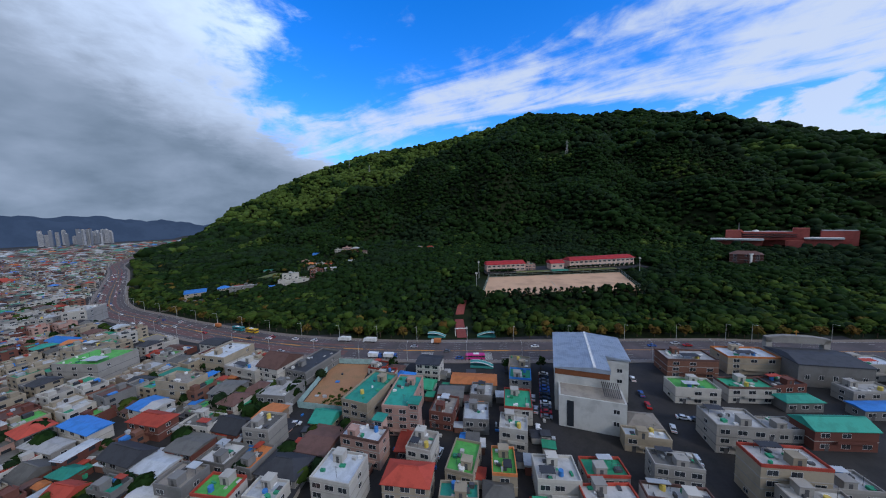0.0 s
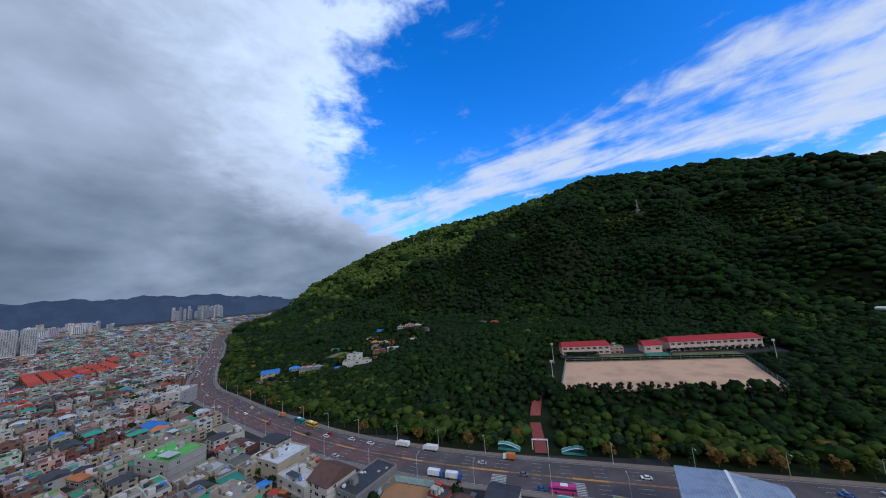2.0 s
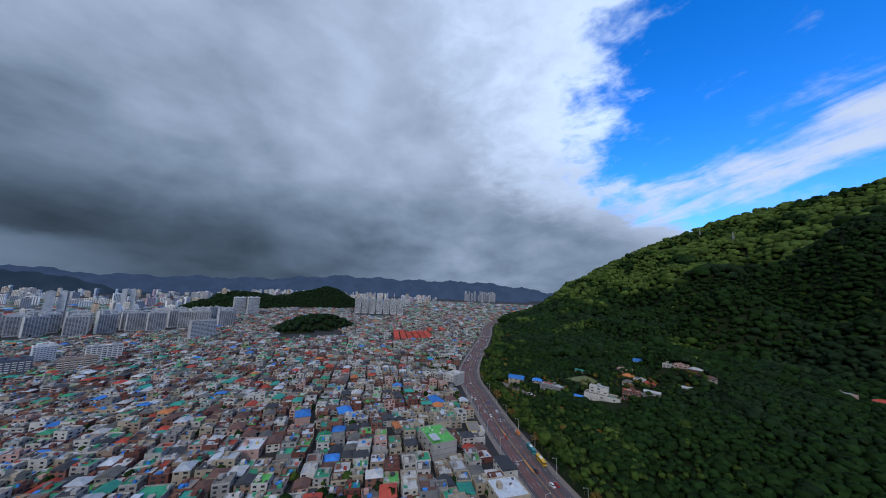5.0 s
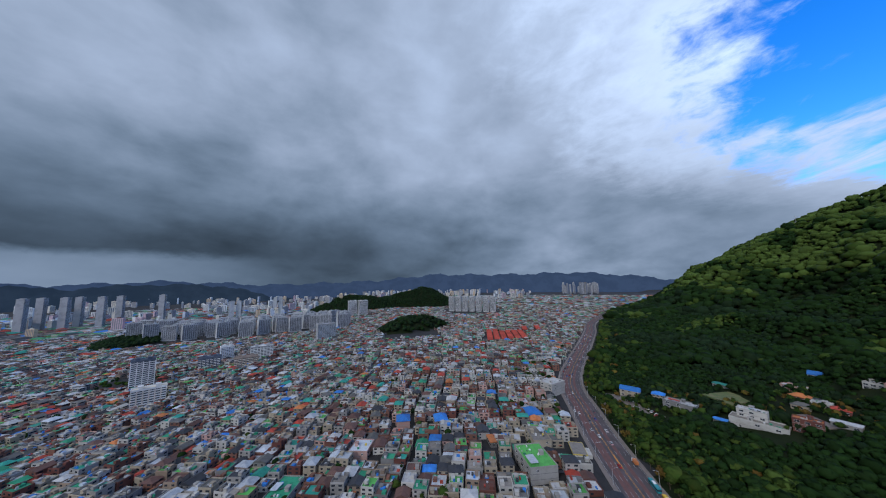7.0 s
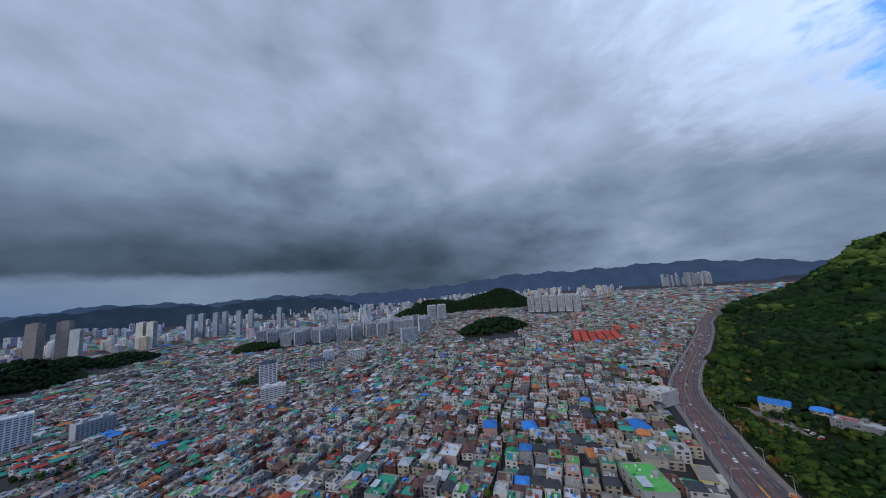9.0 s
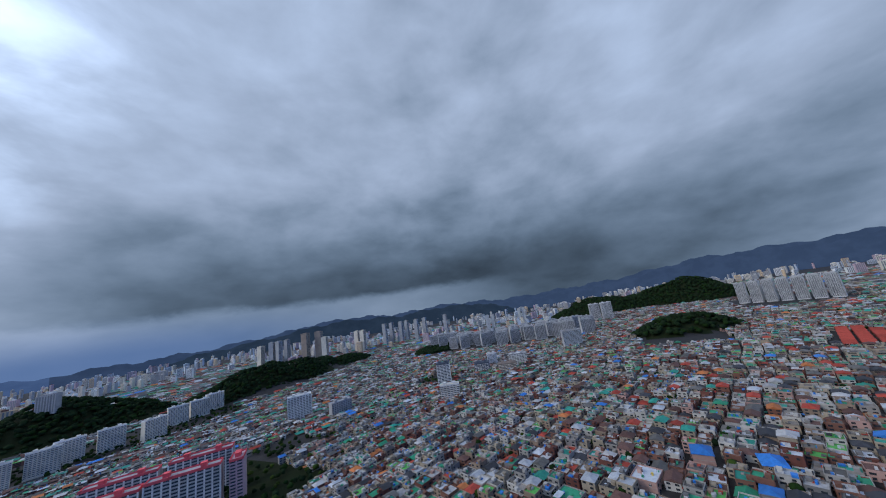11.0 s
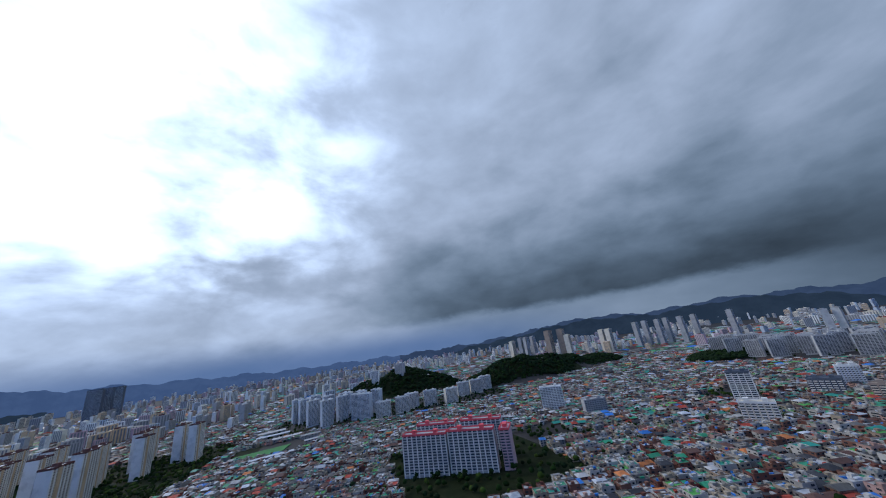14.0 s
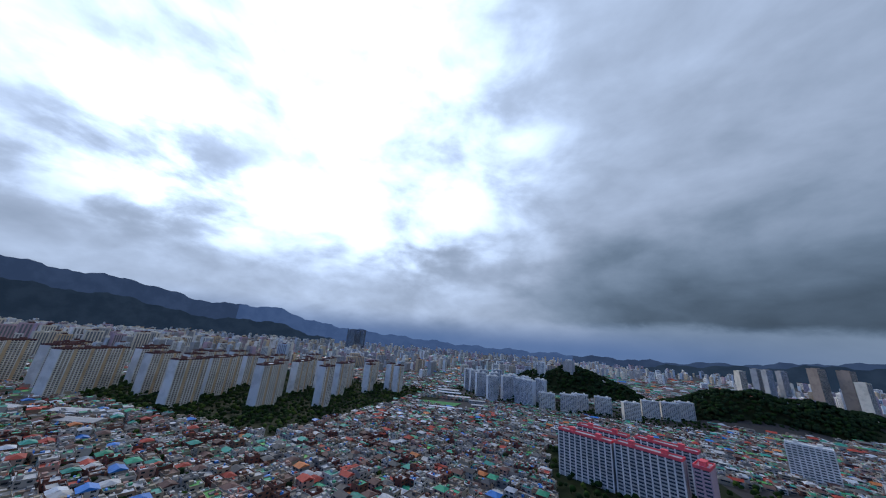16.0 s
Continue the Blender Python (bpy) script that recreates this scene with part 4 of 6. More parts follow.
# lone towers
tower(-288, -390, 40, 17, 14, -34, apt_white, apt_white, apt_white, "white gridded apartment tower with flat roof", "lone towers", bay=5, piers=apt_white)
tower(-305, -325, 36, 16, 7, -20, apt_grey, apt_grey, apt_grey, "grey mid-rise block with narrow windows", "lone towers", bay=4)
tower(-420, -221, 26, 18, 14, -60, apt_dark, apt_white, apt_dark, "dark slate tower with white vertical bands", "lone towers", bay=6, piers=apt_white)
tower(-350, -172, 32, 14, 7, -60, apt_cream, apt_white, apt_white, "cream slab standing before a dark tower", "lone towers")
tower(-640, -55, 44, 24, 13, -70, apt_grey, apt_blue, apt_grey, "grey-blue office block with banded windows", "lone towers")
tower(-530, -182, 22, 14, 9, -60, apt_blue, apt_white, apt_white, "pale blue paired flats with flat roof", "lone towers", bay=3)
tower(-512, -128, 38, 15, 8, -70, apt_white, apt_white, apt_grey, "white mid-rise block among low houses", "lone towers")
tower(-476, -136, 36, 16, 5, -70, apt_brown, apt_cream, apt_brown, "brown low office block with banded windows", "lone towers")
tower(-490, -186, 32, 20, 6, -70, apt_dark, apt_white, apt_dark, "dark office block with white floor bands", "lone towers")
first = tower(-1062, -30, 38, 16, 23, -70, apt_grey, apt_white, apt_white, "tall pale slab standing before a wooded hill", "slab pair", bay=4.8, joined=True)
spread(first, -1035, 5, -70)

# the tan and white estate: one block built, the others copied
TAN = "white and tan apartment slab with maroon roof"
first = tower(364, -257, 50, 15, 23, 96, apt_white, apt_cream, band_roof, TAN, "tan estate", ends=apt_white, bay=4.4, storey=2.75, joined=True, piers=apt_white)
for s in (-14.0, 8.0):
    part("tan_band", block(bmesh.new(), s, 0, 0, 66.4, 4.4, 16.7), band_tan, first, "tan painted stair tower band")
SHORT = "short white and tan apartment tower with maroon roof"
short = tower(256, -372, 25, 15, 24, 84, apt_white, apt_cream, band_roof, SHORT, "tan estate", ends=apt_white, bay=4.2, storey=2.75, lifts=1, joined=True, piers=apt_white)
part("tan_band", block(bmesh.new(), 4.2, 0, 0, 69.0, 4.4, 16.7), band_tan, short, "tan painted stair tower band")
for x, y, tn in ((478, -210, 105), (303, -316, 98), (560, -165, 108), (600, -205, 105), (520, -262, 100), (406, -330, 96), (545, -228, 108), (552, -330, 98), (432, -366, 96), (362, -448, 98), (338, -560, 100), (455, -285, 100)):
    spread(first, x, y, tn)
for x, y, tn in ((620, -270, 105), (640, -390, 96), (545, -430, 98), (468, -445, 92), (405, -520, 98), (500, -540, 98), (420, -615, 100), (590, -520, 98), (330, -660, 96), (500, -660, 98)):
    spread(first, x, y, tn)
for x, y, tn in ((338, -372, 100), (420, -300, 92), (302, -480, 84), (316, -610, 88), (268, -622, 84), (240, -602, 80), (360, -505, 92), (385, -390, 95), (286, -560, 84), (510, -375, 100), (440, -560, 92)):
    spread(short, x, y, tn)
# bluish cluster
first = tower(48, -660, 30, 14, 21, 30, apt_blue, apt_white, apt_white, "pale blue and white tall apartment slab", "blue estate", bay=4.4, joined=True)
for x, y, tn in ((20, -690, 30), (-10, -672, -40), (-28, -655, -40), (78, -700, 30), (52, -740, 30), (100, -745, 30), (118, -772, 30), (10, -740, -40), (-20, -720, -40), (-52, -700, -40), (85, -790, 30)):
    spread(first, x, y, tn)
# cream slabs at the foot of the low wooded hill
first = tower(-100, -648, 38, 13, 13, -8, apt_cream, apt_white, apt_white, "cream mid-rise apartment slab below a wooded hill", "hill-foot flats", bay=4.4, joined=True)
for x, y, tn in ((-60, -632, -8), (-125, -672, -8), (-165, -668, -8), (-205, -640, 12), (-255, -700, -8), (-290, -706, -8), (-322, -722, -8)):
    spread(first, x, y, tn)
# the pale rows across the middle distance
first = tower(-782, -250, 34, 13, 15, -65, apt_pale, apt_grey, apt_pale, "pale apartment slab in a long row", "pale rows", bay=4.6, joined=True, piers=apt_pale)
gr = random.Random(4)
for k in range(52):
    i, j = k % 13, k // 13
    x, y = -778 - j * 46 - i * 6 - gr.uniform(0, 24), -30 - i * 40 - j * 12 + gr.uniform(-9, 9)
    spread(first, x, y, -65 + gr.choice((-14, 0, 14)))
# white point blocks
first = tower(-1062, 322, 24, 15, 23, 60, apt_white, apt_grey, apt_pale, "tall pale grey apartment tower far across the roofs", "white towers", bay=4.2, joined=True, piers=apt_pale)
for k in range(12):
    x, y = -1050 + (k % 6) * 12.5, 344 + (k % 6) * 22
    spread(first, x - (k // 6) * 44, y + (k // 6) * 16, 60)
# brown and slate high-rises beyond the low hill
def ray(az, d):
    """A place d plan units from the middle of the flight at that heading."""
    return -10 - d * math.sin(radians(az)), 30 + d * math.cos(radians(az))


first = tower(*ray(145.0, 1400), 33, 32, 54, 20, apt_brown, apt_cream, apt_brown, "brown high-rise tower with rounded crown", "far high-rises", bay=4.4, joined=True)
for az, d in ((142.9, 1400),):
    spread(first, *ray(az, d), 30)
first = tower(*ray(142.0, 1360), 28, 26, 42, 30, apt_cream, apt_grey, apt_cream, "cream high-rise tower beside brown ones", "far high-rises", bay=4.4, joined=True)
for az, d in ((135.5, 1450), (136.5, 1480), (151.5, 1500)):
    spread(first, *ray(az, d), 15)
first = tower(*ray(150.0, 1450), 24, 23, 47, 30, apt_grey, apt_blue, apt_grey, "slate-grey high-rise tower beyond a low hill", "far high-rises", bay=4.2, joined=True)
for az, d in ((149.0, 1430), (147.8, 1480), (131.5, 1560), (130.2, 1600), (128.5, 1560), (127.4, 1620), (125.6, 1560), (124.0, 1600), (120.0, 1650)):
    spread(first, *ray(az, d), 10)
first = tower(*ray(112.0, 1560), 26, 22, 31, 30, apt_pale, apt_blue, apt_grey, "pale grey high-rise slab far across the plain", "far high-rises", bay=4.2, joined=True)
for az, d in ((111.0, 1570), (106.0, 1850), (105.2, 1860)):
    spread(first, *ray(az, d), 10)
first = tower(1050, -1720, 34, 28, 62, 10, apt_dark, apt_blue, apt_dark, "black glass high-rise tower on the plain", "black towers", bay=5, joined=True)
for x, y in ((1095, -1750), (1005, -1765), (1060, -1800)):
    spread(first, x, y, 10)


def far_flats():
    """The apartment carpet of the plain, joined."""
    r = np.random.RandomState(21)
    h = Heap()
    mats = [apt_white, apt_cream, apt_grey, apt_blue, apt_pink, band_tan, pane_mid, band_roof, apt_slate]

    def row(n, az0, az1, d0, d1, fl0, fl1, clump, tones=(0, 0, 1, 1, 2, 2, 3, 4, 5), slim=1.0):
        az, d = np.radians(r.uniform(az0, az1, n)), np.sqrt(r.uniform(d0 * d0, d1 * d1, n))
        px, py = np.round(-np.sin(az) * d / clump) * clump, np.round(np.cos(az) * d / clump) * clump
        keep = r.rand(n) < 0.5 + 0.5 * np.sin(px / 210 + 1) * np.sin(py / 170)
        x, y = (px + r.uniform(-9, 9, n))[keep], (py + r.uniform(-9, 9, n))[keep]
        ok = (side_of_road(x, y) < -60) & (np.hypot(x, y) > d0)
        x, y = x[ok], y[ok]
        m = len(x)
        z = land(x, y)
        turn = np.round(np.sin(px[keep][ok] / 300) * 3) * 0.5 + r.uniform(-0.1, 0.1, m)
        ln, dp, fl = r.uniform(22, 48, m) * slim, r.uniform(11, 14, m), r.randint(fl0, fl1, m)
        hh = fl * 2.8 + 3
        h.boxes(x, y, z - 2, z + hh, ln, dp, turn, r.choice(tones, m))
        h.boxes(x, y, z + hh, z + hh + 4, ln * 0.3, dp * 0.5, turn, r.choice([0, 1, 7], m))
        for side in (0, 2):
            for k in range(-2, 3):
                h.windows(x, y, z + hh / 2, ln, dp, turn, side, ln * 0.185 * k, ln * 0.10, hh * 0.9, 6)

    row(700, 172, 262, 1170, 2200, 10, 20, 44)
    row(750, 221, 258, 1350, 2300, 20, 32, 46)
    row(1500, 150, 262, 2200, 4200, 8, 22, 52)
    row(260, 92, 150, 1690, 2600, 8, 18, 60)
    row(750, 60, 155, 2500, 4250, 8, 22, 60)
    row(110, 132, 146, 1750, 2100, 14, 26, 40)
    row(90, 48.5, 54, 3600, 4300, 24, 46, 46, (2, 2, 8), 0.6)
    tagged(h.build("far_flats", mats), "pale apartment blocks crowding the far plain", "apartment blocks", kind="stuff")


far_flats()

# ---- woods ----
leaf_mid = mat("leaf_mid", (0.012, 0.029, 0.007), rough=0.75, vary=0.42, scale=0.13, second=(0.010, 0.021, 0.006), island=0.34, spec=0.03)
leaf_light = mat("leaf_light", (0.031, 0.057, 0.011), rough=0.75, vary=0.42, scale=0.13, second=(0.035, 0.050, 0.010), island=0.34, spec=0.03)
leaf_pine = mat("leaf_pine", (0.011, 0.023, 0.010), rough=0.8, vary=0.42, scale=0.13, second=(0.014, 0.025, 0.010), island=0.34, spec=0.03)
leaf_autumn = mat("leaf_autumn", (0.10, 0.06, 0.016), rough=0.75, vary=0.42, scale=0.13, second=(0.085, 0.07, 0.014), island=0.34, spec=0.03)
bark = mat("bark", (0.09, 0.065, 0.045), vary=0.3, scale=1.5)
# brighter copy of the leaf colour, painting sunlight on the back ridge
leaf_sunlit = mat("leaf_sunlit", (0.058, 0.092, 0.020), rough=0.75, vary=0.42, scale=0.13, second=(0.048, 0.072, 0.016), island=0.34, spec=0.03)
LEAVES = [leaf_mid, leaf_light, leaf_pine, leaf_autumn, leaf_sunlit]


def leaf_cards(r, cx, cy, cz, rad, tall, cards, size):
    """Loose leafy sprays laid over the crowns: corners of four-sided cards, cards per crown."""
    n = len(cx)
    up = r.uniform(-0.25, 1.0, (n, cards))
    az = r.uniform(0, 6.2832, (n, cards))
    flat = np.sqrt(np.clip(1 - up * up, 0, 1))
    nrm = np.stack([np.cos(az) * flat, np.sin(az) * flat, up], -1)
    lump = r.uniform(0.72, 1.08, (n, cards, 1))
    pos = np.stack([cx, cy, cz], -1)[:, None] + nrm * lump * np.stack([rad, rad, tall], -1)[:, None]
    tilt = nrm + r.uniform(-0.55, 0.55, nrm.shape) + (0, 0, 0.25)
    tilt /= np.linalg.norm(tilt, axis=-1, keepdims=True)
    a = np.cross(tilt, r.uniform(-1, 1, nrm.shape))
    a /= np.linalg.norm(a, axis=-1, keepdims=True)
    b = np.cross(tilt, a)
    s = (size * r.uniform(0.6, 1.25, (n, cards)) * rad[:, None])[..., None]
    k = r.uniform(0.6, 1.2, (n, cards, 4, 1))
    q = np.stack([-a - 0.7 * b, a - b, 0.8 * a + b, -0.9 * a + 0.8 * b], 2) * k * s[..., None, :] + pos[:, :, None]
    return q.reshape(-1, 4, 3)


def domes(h, r, x, y, z, rad, tall, which, sides=6):
    """Rounded lumpy crowns, each one closed skin."""
    n = len(x)
    a = np.linspace(0, 6.2832, sides, endpoint=False)[None] + r.uniform(0, 1, (n, 1))
    rows = []
    for up, out in ((-0.25, 0.72), (0.35, 1.0), (0.85, 0.5)):
        k = rad[:, None] * out * r.uniform(0.72, 1.22, (n, sides))
        rows.append(np.stack([x[:, None] + k * np.cos(a), y[:, None] + k * np.sin(a), z[:, None] + tall[:, None] * (up + r.uniform(-0.14, 0.14, (n, sides)))], -1))
    v = np.stack(rows, 1).reshape(n, -1, 3)
    i = np.arange(sides)
    j = (i + 1) % sides
    f = np.vstack([np.c_[i, j, j + sides, i + sides], np.c_[i + sides, j + sides, j + 2 * sides, i + 2 * sides]] + [2 * sides + np.array([[0, 1, 2, 3], [0, 3, 4, 5 % sides]])])
    if sides == 5:
        f = np.vstack([f[:-1], 2 * sides + np.array([[0, 2, 3, 4]])])
    base = h.n + v.shape[1] * np.arange(n)[:, None, None]
    h.v.append(v.reshape(-1, 3)), h.f.append((base + f).reshape(-1, 4)), h.m.append(np.repeat(which, len(f)))
    h.n += n * v.shape[1]


def in_sight(x, y, z):
    """Whether a crown rises above the slopes before it, from over the town."""
    ok = np.ones(len(x), bool)
    for t in np.linspace(0.4, 0.97, 16):
        ok &= land(x * t, 60 + (y - 60) * t) < 140 + (z + 14 - 140) * t + 9
    return ok


CLEAR = [(23, 187, 128, 252, 0), (36, 249, 183, 283, 0), (-232, 230, -168, 252, 0), (3, 138, 16, 188, 0), (-186, 284, -160, 312, 0)]
ROOMS = [(-221, 256, 10, 7), (-205, 268, 7, 6), (-182, 262, 12, 7), (-141, 268, 19, 12), (-155, 262, 5, 4), (-132, 300, 22, 10), (-140, 322, 20, 12), (-168, 345, 7, 6), (-112, 352, 22, 9), (-168, 388, 6, 6), (-106, 332, 8, 5), (-118, 303, 7, 5), (-190, 318, 8, 6), (255, 244, 18, 12), (-36, 410, 9, 6), (-18, 408, 7, 5)]
CLEAR = [tuple(K * v for v in q) for q in CLEAR]


def open_ground(x, y):
    m = np.zeros(np.shape(x), bool)
    for a, b, c, d, _ in CLEAR:
        m |= (x > a) & (x < c) & (y > b) & (y < d)
    m |= (y > K * 187) & (y < K * 252) & (x > K * 100) & (x < K * 131 + 0.38 * (y - K * 189))
    for a, b, c, d in ROOMS:
        m |= (abs(x / K - a) < c) & (abs(y / K - b) < d)
    u, v = x / K - 347, y / K - 303
    m |= ((0.663 * u - 0.749 * v) / 60) ** 2 + ((0.749 * u + 0.663 * v) / 27) ** 2 < 1
    return m


def forest(name, seed, step, inner, outer, size0, size1, cards, card, label):
    """Crowns on a shaken grid over the hill between two distances from the road."""
    r = np.random.RandomState(seed)
    gx, gy = np.meshgrid(np.arange(-2280, 1950, step), np.arange(80, 2470, step))
    x, y = (gx + r.uniform(-0.55, 0.55, gx.shape) * step).ravel(), (gy + r.uniform(-0.55, 0.55, gy.shape) * step).ravel()
    far = np.hypot(x, y)
    keep = (far > inner) & (far < outer) & (x > -y * 1.35 - 195) & (x < y * 2.2 + 60)
    x, y = x[keep], y[keep]
    s = side_of_road(x, y)
    keep = (s > 24) & ~open_ground(x, y)
    x, y, s = x[keep], y[keep], s[keep]
    z = land(x, y)
    keep = in_sight(x, y, z)
    z = z + min(step, 6.0) * r.uniform(-0.25, 0.3, len(x))
    x, y, z, s = x[keep], y[keep], z[keep], s[keep]
    n = len(x)
    rad = r.uniform(size0, size1, n) * (1 + 0.3 * wavy(x, y, 60, 12)) * r.choice([0.8, 1.0, 1.1, 1.35], n)
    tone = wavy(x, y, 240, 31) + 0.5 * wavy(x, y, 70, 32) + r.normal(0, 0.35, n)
    # sunlight painted into the crowns: lighter leaf colours beyond the front spur
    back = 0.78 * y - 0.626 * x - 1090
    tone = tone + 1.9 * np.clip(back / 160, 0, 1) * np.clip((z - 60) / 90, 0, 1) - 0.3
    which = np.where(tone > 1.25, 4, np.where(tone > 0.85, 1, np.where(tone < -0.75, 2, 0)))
    which = np.where((s < 46) & (r.rand(n) < 0.6) | (s < 100) & (r.rand(n) < 0.12), 1, which)
    which = np.where((s < 60) & (r.rand(n) < 0.012) | (r.rand(n) < 0.0005), 3, which)
    h = Heap()
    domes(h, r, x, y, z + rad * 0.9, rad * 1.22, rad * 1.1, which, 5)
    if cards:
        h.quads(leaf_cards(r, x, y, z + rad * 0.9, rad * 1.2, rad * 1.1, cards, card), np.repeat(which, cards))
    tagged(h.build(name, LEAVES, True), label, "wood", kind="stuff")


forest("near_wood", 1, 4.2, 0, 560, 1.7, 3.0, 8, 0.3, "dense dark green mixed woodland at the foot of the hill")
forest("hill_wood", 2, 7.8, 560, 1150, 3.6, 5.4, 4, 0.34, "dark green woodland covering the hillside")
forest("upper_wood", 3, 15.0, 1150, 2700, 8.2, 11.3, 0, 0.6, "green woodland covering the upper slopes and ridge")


def low_hill_wood():
    r = np.random.RandomState(8)
    h = Heap()
    for cx, cy, rx, ry, hh, turn in HILLS:
        cx, cy, rx, ry = K * cx, K * cy, K * rx, K * ry
        m = int(rx * ry / 25)
        a, d = r.uniform(0, 6.2832, m), np.sqrt(r.uniform(0, 0.94, m))
        u, v, c, s = np.cos(a) * d * rx, np.sin(a) * d * ry, math.cos(radians(turn)), math.sin(radians(turn))
        x, y = cx + u * c - v * s, cy + u * s + v * c
        rad = r.uniform(4.5, 7, m)
        domes(h, r, x, y, land(x, y) + rad * 0.9, rad, rad, r.choice([2, 2, 2, 0], m), 5)
    tagged(h.build("low_hill_wood", LEAVES, True), "dark woodland on the low hills of the plain", "wood", kind="stuff")


low_hill_wood()


def town_green():
    """Garden trees and hedges between the houses and round the estates, joined."""
    r = np.random.RandomState(18)
    pts = []
    for a, b, c, e in KEEP_CLEAR[:2] + KEEP_CLEAR[3:8]:
        m = int((c - a) * (e - b) / (85 if a > 0 else 170))
        pts.append(np.stack([r.uniform(a, c, m), r.uniform(b, e, m)], -1))
    m = 900
    az, d = np.radians(r.uniform(20, 260, m)), 80 + 1100 * r.rand(m) ** 1.3
    pts.append(np.stack([-np.sin(az) * d, np.cos(az) * d], -1))
    for cx, cy, w, n in ((-262, -205, 60, 90), (330, -232, 90, 220), (-290, 205, 13, 60), (-222, 178, 8, 20), (-120, 58, 9, 26), (-128, 42, 8, 22), (-66, 92, 7, 14), (-82, 62, 5, 10), (-335, 235, 16, 40), (-395, -175, 30, 50)):
        pts.append(np.stack([K * cx + r.normal(0, w * K, n), K * cy + r.normal(0, w * 0.9, n)], -1))
    p = np.vstack(pts)
    p = p[side_of_road(p[:, 0], p[:, 1]) < -23]
    x, y = p.T
    rad = r.uniform(1.8, 3.6, len(x))
    h = Heap()
    which = r.choice([0, 0, 2, 1], len(x))
    domes(h, r, x, y, land(x, y) + rad * 1.0, rad, rad * 1.1, which)
    h.quads(leaf_cards(r, x, y, land(x, y) + rad * 1.0, rad, rad * 1.1, 4, 0.35), np.repeat(which, 4))
    n = np.hypot(x + 40, y - 90) < 190
    h.quads(leaf_cards(r, x[n], y[n], land(x[n], y[n]) + rad[n], rad[n] * 1.05, rad[n] * 1.15, 26, 0.26), np.repeat(which[n], 26))
    tagged(h.build("garden_trees", LEAVES, True), "dark green garden trees between the houses", "trees", kind="stuff")


town_green()


def tree(seed, tall, rad, leaf, label, group, conic=False):
    """A single tree with a tapered trunk, limbs and a crown of leafy sprays."""
    r = np.random.RandomState(seed)
    ob = thing("tree", label, "tree", Matrix(), group)
    bm = tube(bmesh.new(), 0, 0, -0.3, tall * 0.75, 0.05 * rad + 0.12, 0.06, 7)
    for k in range(6):
        a = k * 1.1 + r.uniform(0, 0.5)
        z = tall * r.uniform(0.35, 0.6)
        bar(bm, (0, 0, z), (math.cos(a) * rad * 0.7, math.sin(a) * rad * 0.7, z + rad * 0.6), 0.12)
    part("trunk", bm, bark, ob)
    q = []
    for k in range(9):
        a, up = r.uniform(0, 6.28), r.uniform(0.35, 0.95)
        out = rad * (1.05 - up if conic else 0.62 * math.sqrt(max(0.05, 1 - (2 * up - 1.2) ** 2)))
        rr = rad * r.uniform(0.38, 0.55)
        q.append(leaf_cards(r, np.array([math.cos(a) * out]), np.array([math.sin(a) * out]), np.array([tall * up]), np.array([rr]), np.array([rr]), 20, 0.42))
    q = np.vstack(q)
    me = mesh_of("crown", q.reshape(-1, 3), np.arange(len(q) * 4).reshape(-1, 4), [leaf])
    c = new("crown", me)
    c.parent = ob
    return ob


def plant(protos, spots, rnd):
    for k, (x, y) in enumerate(spots):
        z = ground_z(x, y)
        if k < len(protos):
            protos[k].matrix_basis = pose(x, y, z, 0, 0, rnd.uniform(0, 360))
        else:
            copy_thing(rnd.choice(protos), pose(x, y, z, 0, 0, rnd.uniform(0, 360)))


tr_rnd = random.Random(6)
street = [tree(40 + k, 6.5 + k * 0.4, 2.6 + 0.2 * k, (leaf_light, leaf_mid, leaf_light, leaf_autumn)[k % 4], ("yellowing", "leafy green", "yellow-green", "russet")[k % 4] + " street tree at the edge of the trunk road", "street trees") for k in range(4)]
spots = []
for i in range(0, len(LINE)):
    if -430 < LINE[i][0] < 285 and i % 2 == 0 and not (-8 < LINE[i][0] < 29):
        p = LINE[i] + SIDE[i] * (HALF + 6.5 + tr_rnd.uniform(-0.6, 0.6))
        spots.append(tuple(p))
plant(street, spots, tr_rnd)
pines = [tree(60 + k, 8.5 + k * 0.6, 2.5, leaf_pine, "dark conical conifer beside the school yard", "school conifers", True) for k in range(3)]
plant(pines, [(K * (24 + k * 3.4) + tr_rnd.uniform(-0.8, 0.8), K * 184.5 + tr_rnd.uniform(-1.6, 1.2)) for k in range(32)], tr_rnd)
shop_trees = [tree(70 + k, 6 + k, 2.6, leaf_mid, "round green tree on the kerb by the shops", "kerb trees") for k in range(2)]
plant(shop_trees, [(K * x, K * y) for x, y in ((-22, 116), (23, 112), (37, 111), (-64, 120), (-180, 158), (-197, 170))], tr_rnd)

# ---- the sports hall ----
seam = mat("seam_roof", (0.36, 0.42, 0.50), rough=0.45, metal=0.3, vary=0.12, scale=0.3)
hall_wall = mat("hall_wall", (0.52, 0.52, 0.50), vary=0.12, scale=0.2)
hall_dark = mat("hall_dark", (0.27, 0.28, 0.30), vary=0.12, scale=0.2)
brown_timber = mat("brown_timber", (0.20, 0.075, 0.035), vary=0.2)


